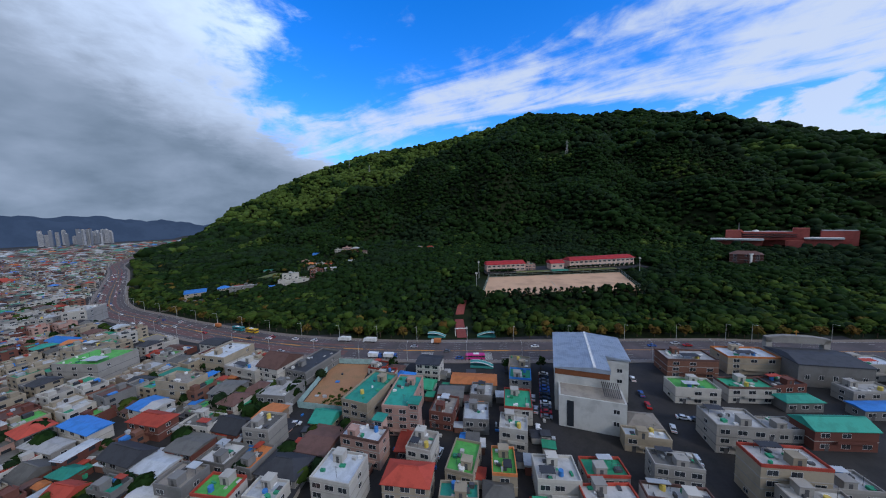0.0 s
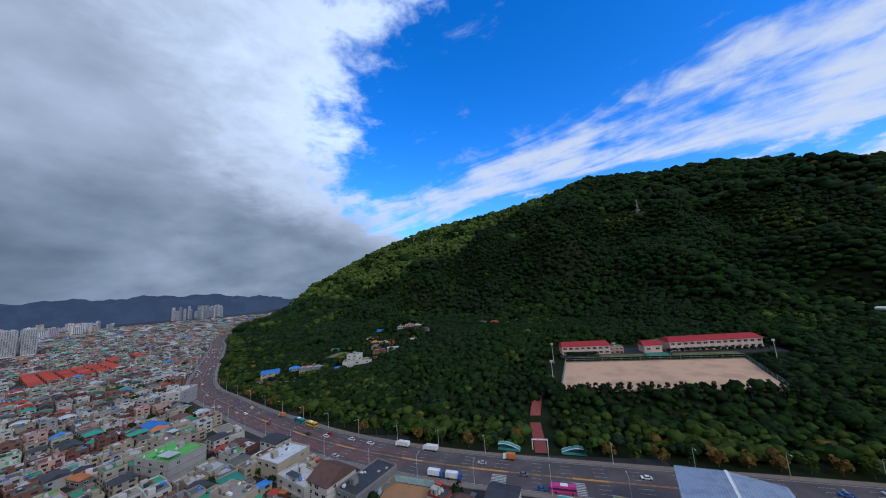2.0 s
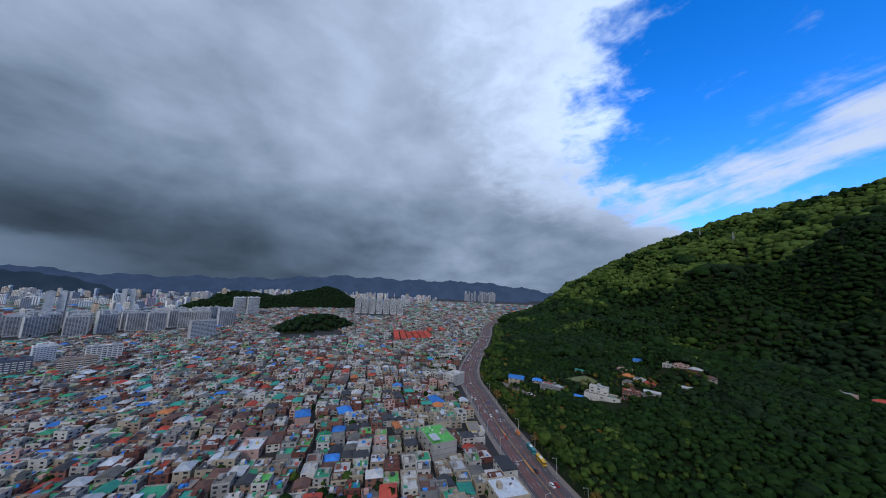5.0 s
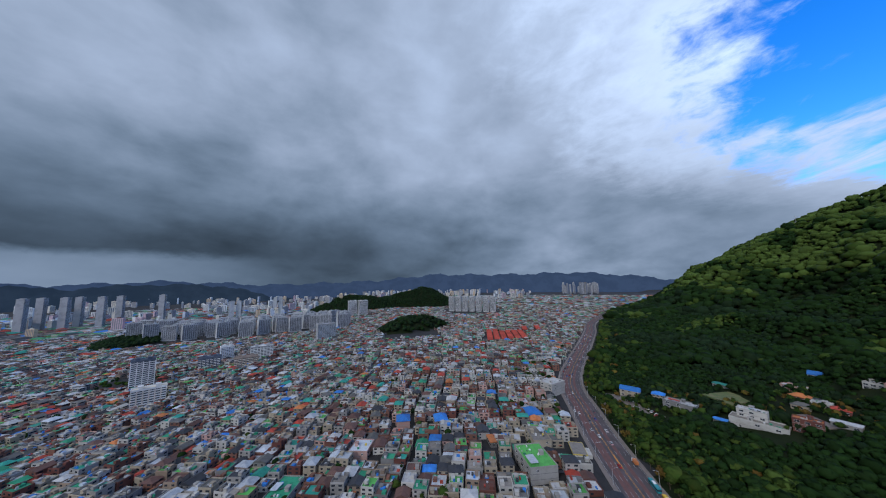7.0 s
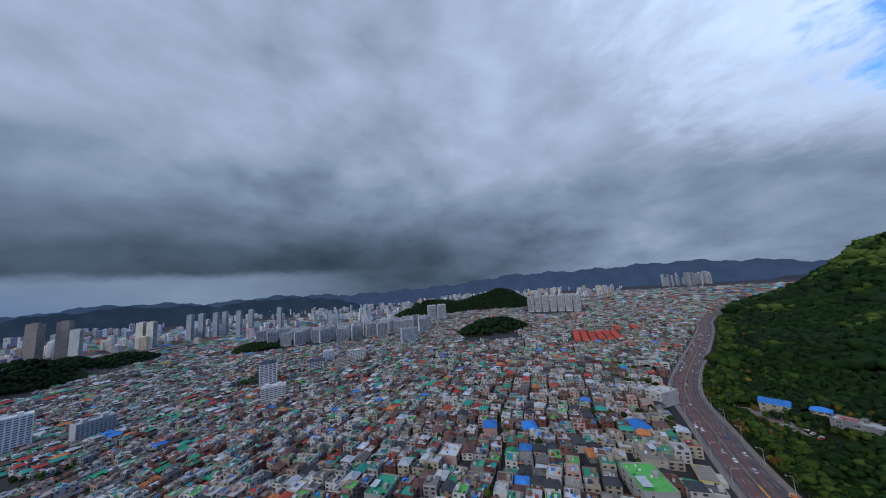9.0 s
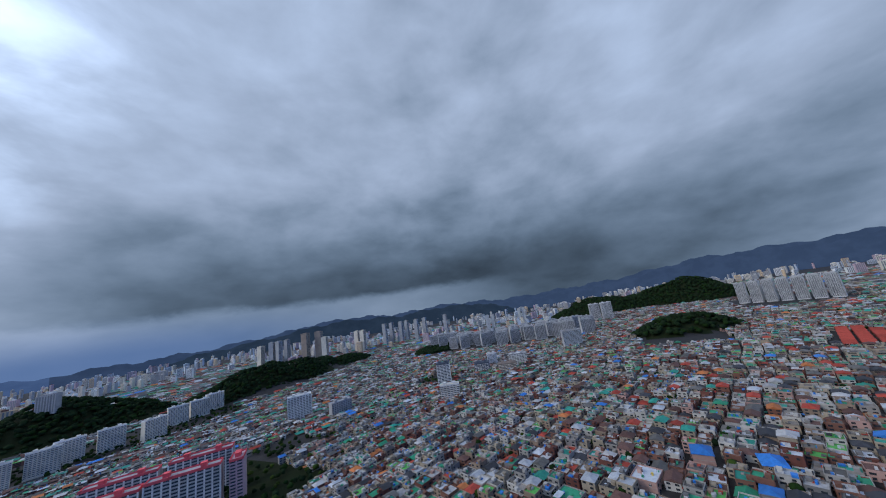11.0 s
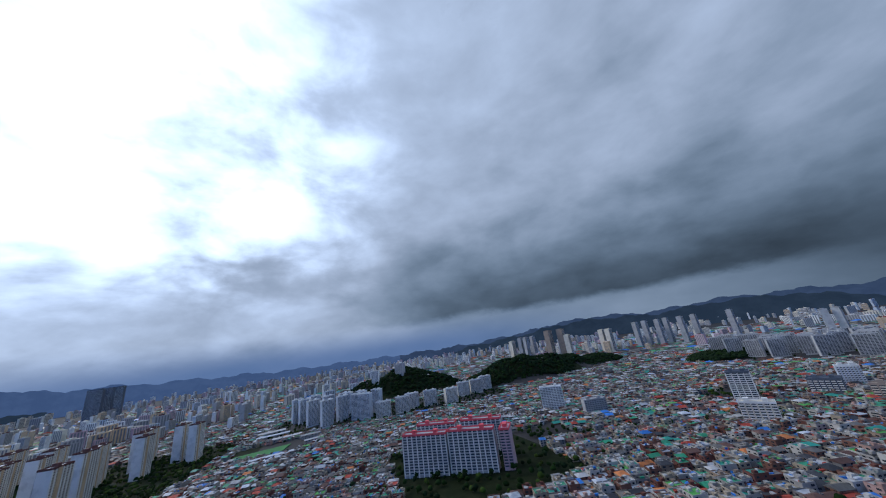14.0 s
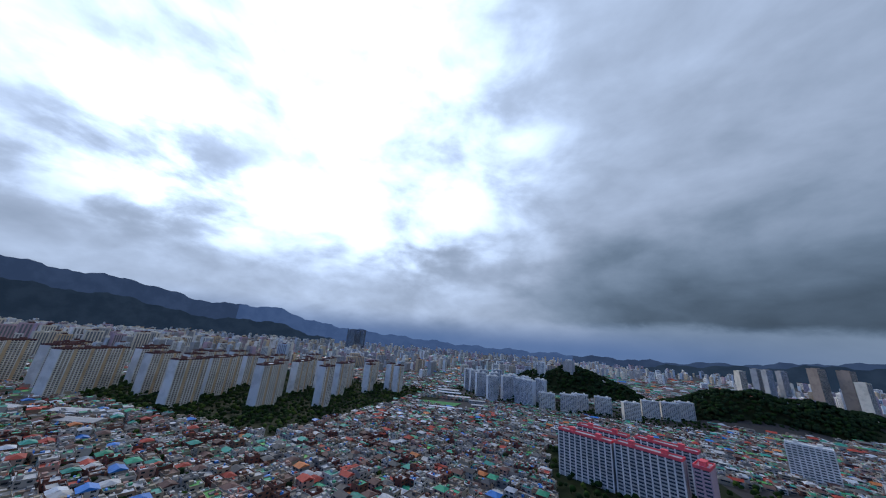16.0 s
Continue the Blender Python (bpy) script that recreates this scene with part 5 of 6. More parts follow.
def sports_hall():
    ob = thing("sports_hall", "large grey hall with blue-grey standing seam roof", "hall", pose(K * 47.2, K * 93, -0.3, 0, 0, -20) @ Matrix.Scale(K, 4))
    w, d, h = 22, 28, 14
    part("body", block(bmesh.new(), -3.5, 3, 0, h, 15, d), hall_wall, ob)
    part("side_body", block(bmesh.new(), 7.5, 8, 0, h - 0.3, 7, 18), hall_wall, ob)

    def lift(x):
        return h + 0.42 + 1.1 * (1 - abs(x) / (w / 2 + 0.4))
    bm = bmesh.new()
    for x0, x1, front in ((-w / 2 - 0.4, 0, -11.4), (0, 4.2, -11.4), (4.2, w / 2 + 0.4, -1.4)):
        top = [bm.verts.new((x, y, lift(x))) for x, y in ((x0, front), (x1, front), (x1, 17.4), (x0, 17.4))]
        low = [bm.verts.new((x, y, h)) for x, y in ((x0, front), (x1, front), (x1, 17.4), (x0, 17.4))]
        bm.faces.new(top)
        for k in range(4):
            bm.faces.new((low[k], low[(k + 1) % 4], top[(k + 1) % 4], top[k]))
    roof = part("roof", bm, seam, ob)
    bm = bmesh.new()
    for k in range(34):
        x = -w / 2 + 0.4 + k * (w - 0.8) / 33
        bar(bm, (x, -11.3 if x < 4.2 else -1.3, lift(x) + 0.05), (x, 17.35, lift(x) + 0.05), 0.12)
    part("seams", bm, seam, roof)
    part("ridge_cap", block(bmesh.new(), 0, 3, h + 1.45, h + 1.72, 0.7, d + 1, bottom=True), trim, roof)
    part("timber_band", block(bmesh.new(), -3.5, 3 - d / 2 - 0.08, h - 1.8, h - 0.15, 15, 0.2), brown_timber, ob, "brown timber band under the eaves")
    part("annexe", block(bmesh.new(), -1.5, -14.5, 0, 9.5, 17, 7), hall_wall, ob)
    part("terrace", block(bmesh.new(), -1.5, -14.5, 9.5, 9.62, 16, 6.2), ROOFS[11], ob)
    bm = bmesh.new()
    for k in range(9):
        bar(bm, (1.8 + k * 0.5, -17.4, 10.6), (1.8 + k * 0.5, -11.4, 11.6), 0.18)
    part("pergola", bm, dark_metal, ob)
    part("glass_strip", block(bmesh.new(), -7.0, -18.05, 0.6, 8.2, 1.8, 0.14), pane, ob)
    for z in (3.5, 7.0):
        again("window", WIN["small"], ob, pose(4.5, -18.0, z))
    for k in range(3):
        for j in range(3):
            again("window", WIN["small"], ob, pose(0, 0, 0, 0, 0, 90) @ pose(2 + k * 5, -w / 2, 4 + j * 4))
    for j in range(3):
        again("window", WIN["small"], ob, pose(8.5, -1, 3.5 + j * 3.5))
    for k in range(4):
        again("window", WIN["tall"], ob, pose(0, 0, 0, 0, 0, 270) @ pose(-8 + k * 5, -w / 2, 5))


sports_hall()
PUMP = mat("pump_red", (0.4, 0.05, 0.04))


def arch_church():
    ob = thing("church_hall", "grey hall with a square portal arch and dark roof", "hall", pose(K * 129, K * 98, -0.3, 0, 0, -14) @ Matrix.Scale(K * 0.82, 4))
    part("body", block(bmesh.new(), 0, 0, 0, 9.5, 24, 17), WALLS[2], ob)
    part("roof", block(block(bmesh.new(), 0, 0, 9.5, 9.8, 24.6, 17.6, bottom=True), 0, 0, 9.8, 11.4, 24.6, 17.6, 0.9, 0.2), ROOFS[8], ob)
    bm = bmesh.new()
    for s in (-1, 1):
        block(bm, 10.5 * s, 9.5, 0, 14, 2.2, 2.2)
    block(bm, 0, 9.5, 12, 14.4, 23.2, 2.2, bottom=True)
    block(bm, 0, 9.5, 14.4, 15.4, 23.2, 2.2, 0.4, 1.0)
    part("portal", bm, WALLS[5], ob)
    bm = bar(bmesh.new(), (0, 9.5, 15.2), (0, 9.5, 18), 0.25)
    bar(bm, (-0.9, 9.5, 17), (0.9, 9.5, 17), 0.25)
    part("cross", bm, line_yellow, ob)
    for k in range(5):
        again("window", WIN["tall"], ob, pose(-9 + k * 4.5, -8.5, 4.5))


arch_church()

# ---- the bare building plot ----
earth = mat("bare_earth", (0.34, 0.175, 0.09), vary=0.3, scale=0.12, second=(0.25, 0.145, 0.075))
bm = bmesh.new()
v = [bm.verts.new((K * x, K * y, 0.14)) for x, y in ((-49, 122.5), (-32, 120), (-34, 89), (-50, 93))]
bm.faces.new(v[::-1])
me = bpy.data.meshes.new("bare_plot")
bm.to_mesh(me)
bm.free()
me.materials.append(earth)
tagged(new("bare_plot", me), "bare reddish-brown building plot with patches of weeds", "ground", kind="structure")
fence_teal = mat("fence_teal", (0.30, 0.45, 0.45), vary=0.15)
ob = thing("hoarding", "pale teal sheet hoarding round a bare plot", "fence", pose(0, 0, 0))
for (ax, ay), (bx, by) in (((-49.5, 123), (-31.5, 120.5)), ((-33.5, 88.5), (-50.5, 92.5)), ((-50.5, 92.5), (-49.5, 123))):
    ax, ay, bx, by = K * ax, K * ay, K * bx, K * by
    n = int(math.hypot(bx - ax, by - ay) / 2.4)
    for k in range(n):
        x, y = ax + (bx - ax) * (k + 0.5) / n, ay + (by - ay) * (k + 0.5) / n
        part("panel", block(bmesh.new(), x, y, 0.05, 2.9, math.hypot(bx - ax, by - ay) / n - 0.04, 0.08, turn=math.atan2(by - ay, bx - ax)), fence_teal, ob)
r = np.random.RandomState(44)
n = 60
wx, wy = r.normal(K * -37, 4, n), r.normal(K * 96, 5.0, n)
h = Heap()
h.quads(leaf_cards(r, wx, wy, np.full(n, 0.3), np.full(n, 0.7), np.full(n, 0.3), 8, 0.6), 0)
tagged(h.build("weeds", [leaf_light]), "pale green weeds on a bare plot", "weeds", kind="stuff")

# ---- the filling station ----
ob = thing("filling_station", "brown-roofed filling station canopy with yellow fascia", "filling station", pose(K * -157.5, K * 153, 0, 0, 0, -25) @ Matrix.Scale(0.72, 4))
part("canopy", block(bmesh.new(), 0, 0, 5.0, 5.9, 24, 14, bottom=True), ROOFS[11], ob)
part("fascia", ring(bmesh.new(), 24.4, 14.4, 0.3, 4.9, 6.1), tank_yellow, ob, "yellow canopy fascia")
for px in (-8, 8):
    for py in (-4, 4):
        part("column", tube(bmesh.new(), px, py, 0, 5.0, 0.3, 0.3, 8), trim, ob)
    part("pump", block(bmesh.new(), px * 0.6, 0, 0, 1.8, 1.2, 0.7), PUMP, ob)
part("kiosk", block(bmesh.new(), 0, 10, 0, 3.6, 14, 5), WALLS[0], ob)

# ---- school, yard and terrace ----
sand = mat("yard_sand", (0.56, 0.35, 0.22), vary=0.18, scale=0.06, second=(0.40, 0.25, 0.16))
grass = mat("grass", (0.10, 0.13, 0.045), vary=0.35, scale=0.2, second=(0.15, 0.13, 0.06))
school_red = mat("school_roof", (0.34, 0.03, 0.035), vary=0.15, scale=0.3)
school_wall = mat("school_wall", (0.58, 0.42, 0.35), vary=0.12, scale=0.3)


def flat_sheet(name, pts, z, m, label, category):
    bm = bmesh.new()
    up = [bm.verts.new((K * x, K * y, z)) for x, y in pts]
    dn = [bm.verts.new((K * x, K * y, z - 1.2)) for x, y in pts]
    bm.faces.new(up)
    for i in range(len(pts)):
        j = (i + 1) % len(pts)
        bm.faces.new((dn[i], dn[j], up[j], up[i]))
    me = bpy.data.meshes.new(name)
    bm.to_mesh(me)
    bm.free()
    me.materials.append(m)
    return tagged(new(name, me), label, category, kind="structure")


flat_sheet("school_yard", ((25, 189), (129, 189), (152, 250), (39, 250)), K * 10.25, sand, "bare sandy school playing field with worn patches", "playing field")
flat_sheet("school_terrace", ((36, 251), (178, 251), (182, 281), (36, 281)), K * 13.7, paving, "grey paved terrace in front of the school", "terrace")
flat_sheet("grass_bank", ((63, 250.5), (92, 250.5), (92, 254), (63, 254)), K * 13.85, grass, "mown grass bank above the playing field", "lawn")
flat_sheet("grass_bank", ((110, 250.5), (150, 250.5), (150, 254), (110, 254)), K * 13.85, grass, "mown grass bank above the playing field", "lawn")
flat_sheet("green_court", ((94, 250.3), (108, 250.3), (108, 256), (94, 256)), K * 13.95, ROOFS[4], "small green surfaced court", "court")
net = mat("net_post", (0.30, 0.36, 0.33), rough=0.6)
ob = thing("yard_fence", "green wire ball fence round the playing field", "fence", pose(0, 0, 0))
for (ax, ay), (bx, by) in (((25, 189), (39, 250)), ((129, 189), (152, 250)), ((39, 250), (152, 250)), ((77, 189), (88, 250))):
    lo = ax == 77
    ax, ay, bx, by = K * ax, K * ay, K * bx, K * by
    n = int(math.hypot(bx - ax, by - ay) / 8)
    for k in range(n + 1):
        x, y = ax + (bx - ax) * k / n, ay + (by - ay) * k / n
        if not lo:
            part("post", tube(bmesh.new(), x, y, K * 10.2, K * 10.2 + 4, 0.12, 0.1, 6), net, ob)
    for z in ((K * 10.3,) if lo else (K * 10.2 + 0.4, K * 10.2 + 2.2, K * 10.2 + 3.9)):
        part("rail", bar(bmesh.new(), (ax, ay, z), (bx, by, z), 0.16), net, ob)


def wing(name, x, y, w, d, h, turn, label, floors=2):
    ob = thing(name, label, "school", pose(K * x, K * y, K * 13.7, 0, 0, turn) @ Matrix.Scale(K, 4))
    part("wall", block(bmesh.new(), 0, 0, 0, h, w, d), school_wall, ob)
    bm = block(bmesh.new(), 0, 0, h, h + 0.3, w + 1.4, d + 1.4, bottom=True)
    block(bm, 0, 0, h + 0.3, h + 2.6, w + 1.4, d + 1.4, 0.94, 0.35)
    part("roof", bm, school_red, ob)
    part("eave_board", block(bmesh.new(), 0, 0, h - 0.35, h + 0.02, w + 1.0, d + 1.0, bottom=True), trim, ob)
    n = int(w / 4.2)
    for k in range(floors):
        for j in range(n):
            again("window", WIN["wide"], ob, pose((j + 0.5) * w / n - w / 2, -d / 2, (k + 0.55) * h / floors))
    return ob


wing("school_wing", 55, 262, 34, 11, 6, 2, "pink-walled school wing with dark red roof")
wing("school_wing", 143, 268, 62, 12, 6.5, 6, "long pink-walled school wing with dark red roof")
wing("school_lodge", 101, 262, 12, 9, 5, 2, "small pink school lodge with red roof", 1)
house(K * 77, K * 262, 12, 10, 6, 2, 4, 3, "flat", None, "school buildings", False)
house(K * 115, K * 275, 20, 10, 6, 4, 5, 0, "flat", None, "school buildings", False)
hedge = Heap()
r = np.random.RandomState(9)
x = np.concatenate([np.linspace(42, 62, 14), np.linspace(112, 172, 15)])
hedge.quads(leaf_cards(r, K * x, K * np.where(x < 70, 254.6, 258.5), np.full(len(x), K * 13.7 + 1.6), np.full(len(x), 1.8), np.full(len(x), 1.9), 26, 0.45), 0)
tagged(hedge.build("clipped_shrubs", [leaf_pine]), "round clipped dark shrubs before the school", "shrubs", kind="stuff")

# ---- path and gate to the school ----
red_paving = mat("red_paving", (0.24, 0.06, 0.05), vary=0.2, scale=0.4)
bm = bmesh.new()
cols = []
for k in range(24):
    y = K * 145 + k * 3.3
    cx = K * 8 + max(0, y - K * 172) * 0.2
    cols.append([bm.verts.new((cx + s * 3.3, y, max(ground_z(cx - 3.3, y), ground_z(cx + 3.3, y), ground_z(cx, y)) + 0.35)) for s in (-1, 1)])
for a, b in zip(cols, cols[1:]):
    bm.faces.new((a[0], a[1], b[1], b[0]))
me = bpy.data.meshes.new("school_path")
bm.to_mesh(me)
bm.free()
me.materials.append(red_paving)
tagged(new("school_path", me), "red paved path leading up to the school", "path", kind="structure")
ob = thing("school_gate", "pale steel gate portal over a red path", "gate", pose(K * 7.8, K * 147.5, 0.2))
for s in (-1, 1):
    part("post", tube(bmesh.new(), 4 * s, 0, 0, 5.4, 0.22, 0.2, 8), trim, ob)
part("beam", block(bmesh.new(), 0, 0, 5.0, 5.6, 8.6, 0.4, bottom=True), trim, ob)
teal = mat("teal_canopy", (0.05, 0.26, 0.25), rough=0.4)


def stair_canopy(x, y, turn, z=0.2):
    """The curved canopy of an underpass stair."""
    ob = thing("underpass_canopy", "curved teal and white canopy over an underpass stair", "canopy", pose(x, y, z, 0, 0, turn), "underpass canopies")
    for s in (-1, 1):
        bm = bmesh.new()
        for k in range(8):
            a, b = k / 8, (k + 1) / 8
            bar(bm, (-6 + 12 * a, 1.4 * s, 0.9 + 2.3 * math.sin(a * 2.2)), (-6 + 12 * b, 1.4 * s, 0.9 + 2.3 * math.sin(b * 2.2)), 0.3)
        part("rim", bm, trim, ob)
        part("side_wall", block(bmesh.new(), 0, 1.4 * s, 0, 1.2, 12, 0.2), teal, ob)
    bm = bmesh.new()
    for k in range(8):
        a, b = k / 8, (k + 1) / 8
        za, zb = 1.0 + 2.3 * math.sin(a * 2.2), 1.0 + 2.3 * math.sin(b * 2.2)
        bm.faces.new([bm.verts.new(p) for p in ((-6 + 12 * a, -1.5, za), (-6 + 12 * b, -1.5, zb), (-6 + 12 * b, 1.5, zb), (-6 + 12 * a, 1.5, za))])
    part("canopy", bm, teal, ob)


stair_canopy(K * -5, K * 147.3, 172)
stair_canopy(K * 20.5, K * 145.5, -6)
stair_canopy(K * 14, K * 114.5, 170)
steel_pole = mat("pole_grey", (0.42, 0.42, 0.41), rough=0.6)
p0 = thing("street_lamp", "tall grey street lamp with a single arm", "street lamp", pose(0, 0, 0), "street lamps")
part("pole", tube(bmesh.new(), 0, 0, 0, 10, 0.14, 0.08, 6), steel_pole, p0)
part("arm", bar(bmesh.new(), (0, 0, 9.9), (0, -2.6, 10.4), 0.1), steel_pole, p0)
part("lamp_head", block(bmesh.new(), 0, -2.9, 10.3, 10.5, 0.35, 0.9, bottom=True), steel_pole, p0)
first = True
for i in range(2, len(LINE), 6):
    if -520 < LINE[i][0] < 300:
        for off in (HALF + 1.2, -HALF - 1.2):
            q = LINE[i] + SIDE[i] * off
            m = pose(q[0], q[1], 0.2, 0, 0, math.degrees(math.atan2(WAY[i][1], WAY[i][0])) + (180 if off > 0 else 0))
            if first:
                p0.matrix_basis = m
                first = False
            else:
                copy_thing(p0, m)
# floodlight masts by the yard
m0 = thing("light_mast", "slender grey mast beside the playing field", "mast", pose(K * 160, K * 236, ground_z(K * 160, K * 236)), "yard masts")
part("pole", tube(bmesh.new(), 0, 0, 0, 18, 0.35, 0.2, 8), steel_pole, m0)
part("head", block(bmesh.new(), 0, 0, 17.4, 19, 2.2, 0.5, bottom=True), steel_pole, m0)
for x, y in ((K * 22, K * 196), (K * 30, K * 248)):
    copy_thing(m0, pose(x, y, ground_z(x, y)))

# ---- the ball ground and sheds on the plain ----
turf = mat("turf", (0.05, 0.20, 0.06), vary=0.15, scale=0.1)
flat_sheet("ball_ground", ((96, -575), (172, -560), (180, -512), (104, -528)), ground_z(K * 135, K * -545) + 0.9, turf, "bright green ball ground with lighter rim", "ball ground")
for x, y, w, d, tn in ((110, -620, 60, 18, 12), (140, -655, 70, 16, 12), (150, -690, 60, 20, 12), (105, -490, 70, 12, 12), (60, -560, 36, 14, 12), (70, -600, 40, 14, 12), (330, -160, 40, 16, 20), (370, -175, 44, 18, 20), (420, -150, 40, 14, 20)):
    house(K * x, K * y, w, d, 7, tn, 5, 0 if w < 62 else 1, "shed", None, "sheds on the plain", False, 6, "long low shed with a pale metal roof")

# ---- the red-brick centre in the wood ----
brick_red = mat("brick_red", (0.42, 0.105, 0.085), vary=0.18, scale=0.3)
RB = "red-brick centre with a curved hall and pale canopies"
cx, cy = K * 356, K * 313
ob = thing("brick_centre", RB, "building", pose(cx, cy, ground_z(cx, cy) + 0.5, 0, 0, -48.5) @ pose(0, 0, 5) @ Matrix.Scale(K, 4))
part("hall", block(bmesh.new(), -1, 6, -6, 11, 48, 14), brick_red, ob)
bm = bmesh.new()
rim = [(-24 + 46 * k / 14, -3 - 7 * math.sin(math.pi * k / 14)) for k in range(15)]
for (ax, ay), (bx, by) in zip(rim, rim[1:]):
    bm.faces.new([bm.verts.new(p) for p in ((ax, ay * 0.8, 3), (bx, by * 0.8, 3), (bx, by, 11), (ax, ay, 11))])
    bm.faces.new([bm.verts.new(p) for p in ((ax, ay, 11), (bx, by, 11), (bx, 0, 11.2), (ax, 0, 11.2))])
part("curved_front", bm, brick_red, ob)
bm = bmesh.new()
for (ax, ay), (bx, by) in zip(rim, rim[1:]):
    for z in (6.2, 8.4):
        bar(bm, (ax, ay * 0.93 - 0.2, z), (bx, by * 0.93 - 0.2, z), 0.7)
part("window_band", bm, pane, ob)
part("roof", block(bmesh.new(), -1, 5, 11.05, 11.5, 44, 10, bottom=True), ROOFS[0], ob)
part("dome", tube(bmesh.new(), -14, 2, 11.4, 13.2, 3.4, 1.6, 12), trim, ob)
part("tower", block(bmesh.new(), -31, 2, -6, 13, 13, 12), brick_red, ob)
part("tower", block(bmesh.new(), 18, 0, -6, 15, 11, 12), brick_red, ob)
part("mast", tube(bmesh.new(), -27, -2, 13, 22, 0.4, 0.2, 6), steel, ob)
part("canopy", block(bmesh.new(), -28, -12, 2.6, 4.2, 42, 12, bottom=True), trim, ob)
part("canopy", block(bmesh.new(), 32, -6, 4.4, 5.8, 24, 14, bottom=True), trim, ob)
part("base", block(bmesh.new(), -28, -10, -8, 2.6, 40, 6), brick_red, ob)
part("base", block(bmesh.new(), 32, -5, -8, 4.4, 22, 11), brick_red, ob)
part("porch", block(bmesh.new(), 14, -12, -7, 2.6, 12, 8), brick_red, ob)
wing_part = part("wing", block(bmesh.new(), 42, 6, -6, 12, 22, 16), brick_red, ob)
part("wing_roof", block(bmesh.new(), 42, 6, 12, 12.5, 21, 15, bottom=True), ROOFS[0], wing_part)
for k in range(7):
    again("window", WIN["tall"], ob, pose(-44 + k * 4.6, -4.05, 1.4))
house(K * 258, K * 247, 26, 13, 11, -44, 3, 7, "hip", None, "brick buildings in the wood", False, None, "low red-brick hall with brown hipped roof in the wood")
ob = thing("sign_pillar", "slim white pillar before a brick hall in the wood", "pillar", pose(K * 253, K * 238, ground_z(K * 253, K * 238)))
part("shaft", block(bmesh.new(), 0, 0, -0.5, 12, 1.8, 1.2), trim, ob)
part("cap", block(bmesh.new(), 0, 0, 12, 13.2, 3.2, 1.6), trim, ob)

# ---- the hamlet and car park at the wood's edge ----
for x, y, w, d, h, tn, wl, rf, kd in ((-221, 256, 15, 8, 5, 35, 1, 9, "gable"), (-205, 268, 9, 7, 4, 35, 1, 9, "hip"), (-182, 262, 20, 9, 6, 20, 2, 0, "flat"), (-141, 272, 26, 10, 5, 22, 0, 11, "flat"), (-145, 274, 14, 6, 9, 22, 0, 0, "flat"), (-124, 283, 12, 6, 7, 22, 3, 10, "flat"), (-155, 262, 8, 5, 3, 22, 2, 9, "shed"), (-190, 318, 12, 6, 3, 10, 2, 4, "shed"),
                               (-168, 388, 10, 8, 4, 20, 0, 9, "gable"), (-160, 345, 14, 7, 4, 12, 4, 0, "flat"), (-150, 330, 10, 7, 3, 5, 3, 10, "hip"), (-138, 326, 9, 6, 3, 15, 0, 0, "flat"), (-128, 322, 8, 6, 3, 20, 3, 6, "hip"), (-142, 314, 9, 6, 3, 20, 1, 2, "hip"), (-118, 303, 11, 6, 3, 14, 5, 0, "shed"), (-128, 360, 9, 7, 4, 5, 0, 0, "flat"), (-117, 356, 10, 7, 4, 8, 4, 11, "flat"), (-106, 353, 9, 6, 4, 3, 3, 0, "hip"), (-96, 350, 9, 6, 4, 6, 1, 7, "hip"), (-104, 332, 9, 5, 3, 20, 0, 1, "shed"), (-36, 410, 14, 7, 4, 5, 4, 0, "flat"), (-18, 408, 10, 6, 4, 5, 0, 6, "hip")):
    house(K * x, K * y, K * w, K * d, K * h, tn, wl, rf, kd, None, "hamlet in the wood", False)
flat_sheet("car_park", ((-232, 233), (-196, 226), (-168, 240), (-172, 256), (-222, 250)), ground_z(K * -200, K * 238) + 0.6, kerb_stone, "pale paved car park at the wood's edge", "car park")
flat_sheet("lawn", ((-184, 286), (-162, 284), (-164, 308), (-182, 311)), ground_z(K * -172, K * 298) + 1.6, grass, "small mown lawn above the hamlet", "lawn")


flat_sheet("car_park", ((-140, 292), (-122, 290), (-118, 300), (-136, 306)), ground_z(K * -130, K * 298) + 1.2, kerb_stone, "sloping paved car park below the hamlet", "car park")


def hamlet_trees():
    """Trees between the sheds, the car parks and the lawn, joined."""
    r = np.random.RandomState(27)
    pts = [np.stack([K * cx + r.normal(0, K * w, n), K * cy + r.normal(0, K * d, n)], -1) for cx, cy, w, d, n in (
        (-200, 226, 20, 4, 60), (-205, 246, 20, 9, 50), (-172, 268, 9, 8, 30), (-152, 284, 14, 5, 22), (-132, 312, 16, 9, 50), (-140, 340, 20, 8, 40), (-110, 345, 14, 7, 30), (-190, 276, 12, 6, 26))]
    x, y = np.vstack(pts).T
    keep = side_of_road(x, y) > HALF + 6
    x, y = x[keep], y[keep]
    rad = r.uniform(1.6, 3.2, len(x))
    which = r.choice([0, 1, 1, 2, 1, 3], len(x))
    h = Heap()
    domes(h, r, x, y, land(x, y) + rad * 1.1, rad * 0.8, rad, which)
    h.quads(leaf_cards(r, x, y, land(x, y) + rad * 1.1, rad, rad * 1.1, 22, 0.28), np.repeat(which, 22))
    tagged(h.build("hamlet_trees", LEAVES, True), "yellowing and green trees between sheds and car park", "trees", kind="stuff")


hamlet_trees()
flat_sheet("lane", ((-214, 216), (-210, 219), (-222, 246), (-226, 245)), ground_z(K * -218, K * 232) + 0.9, kerb_stone, "pale lane from the trunk road to the car park", "lane")

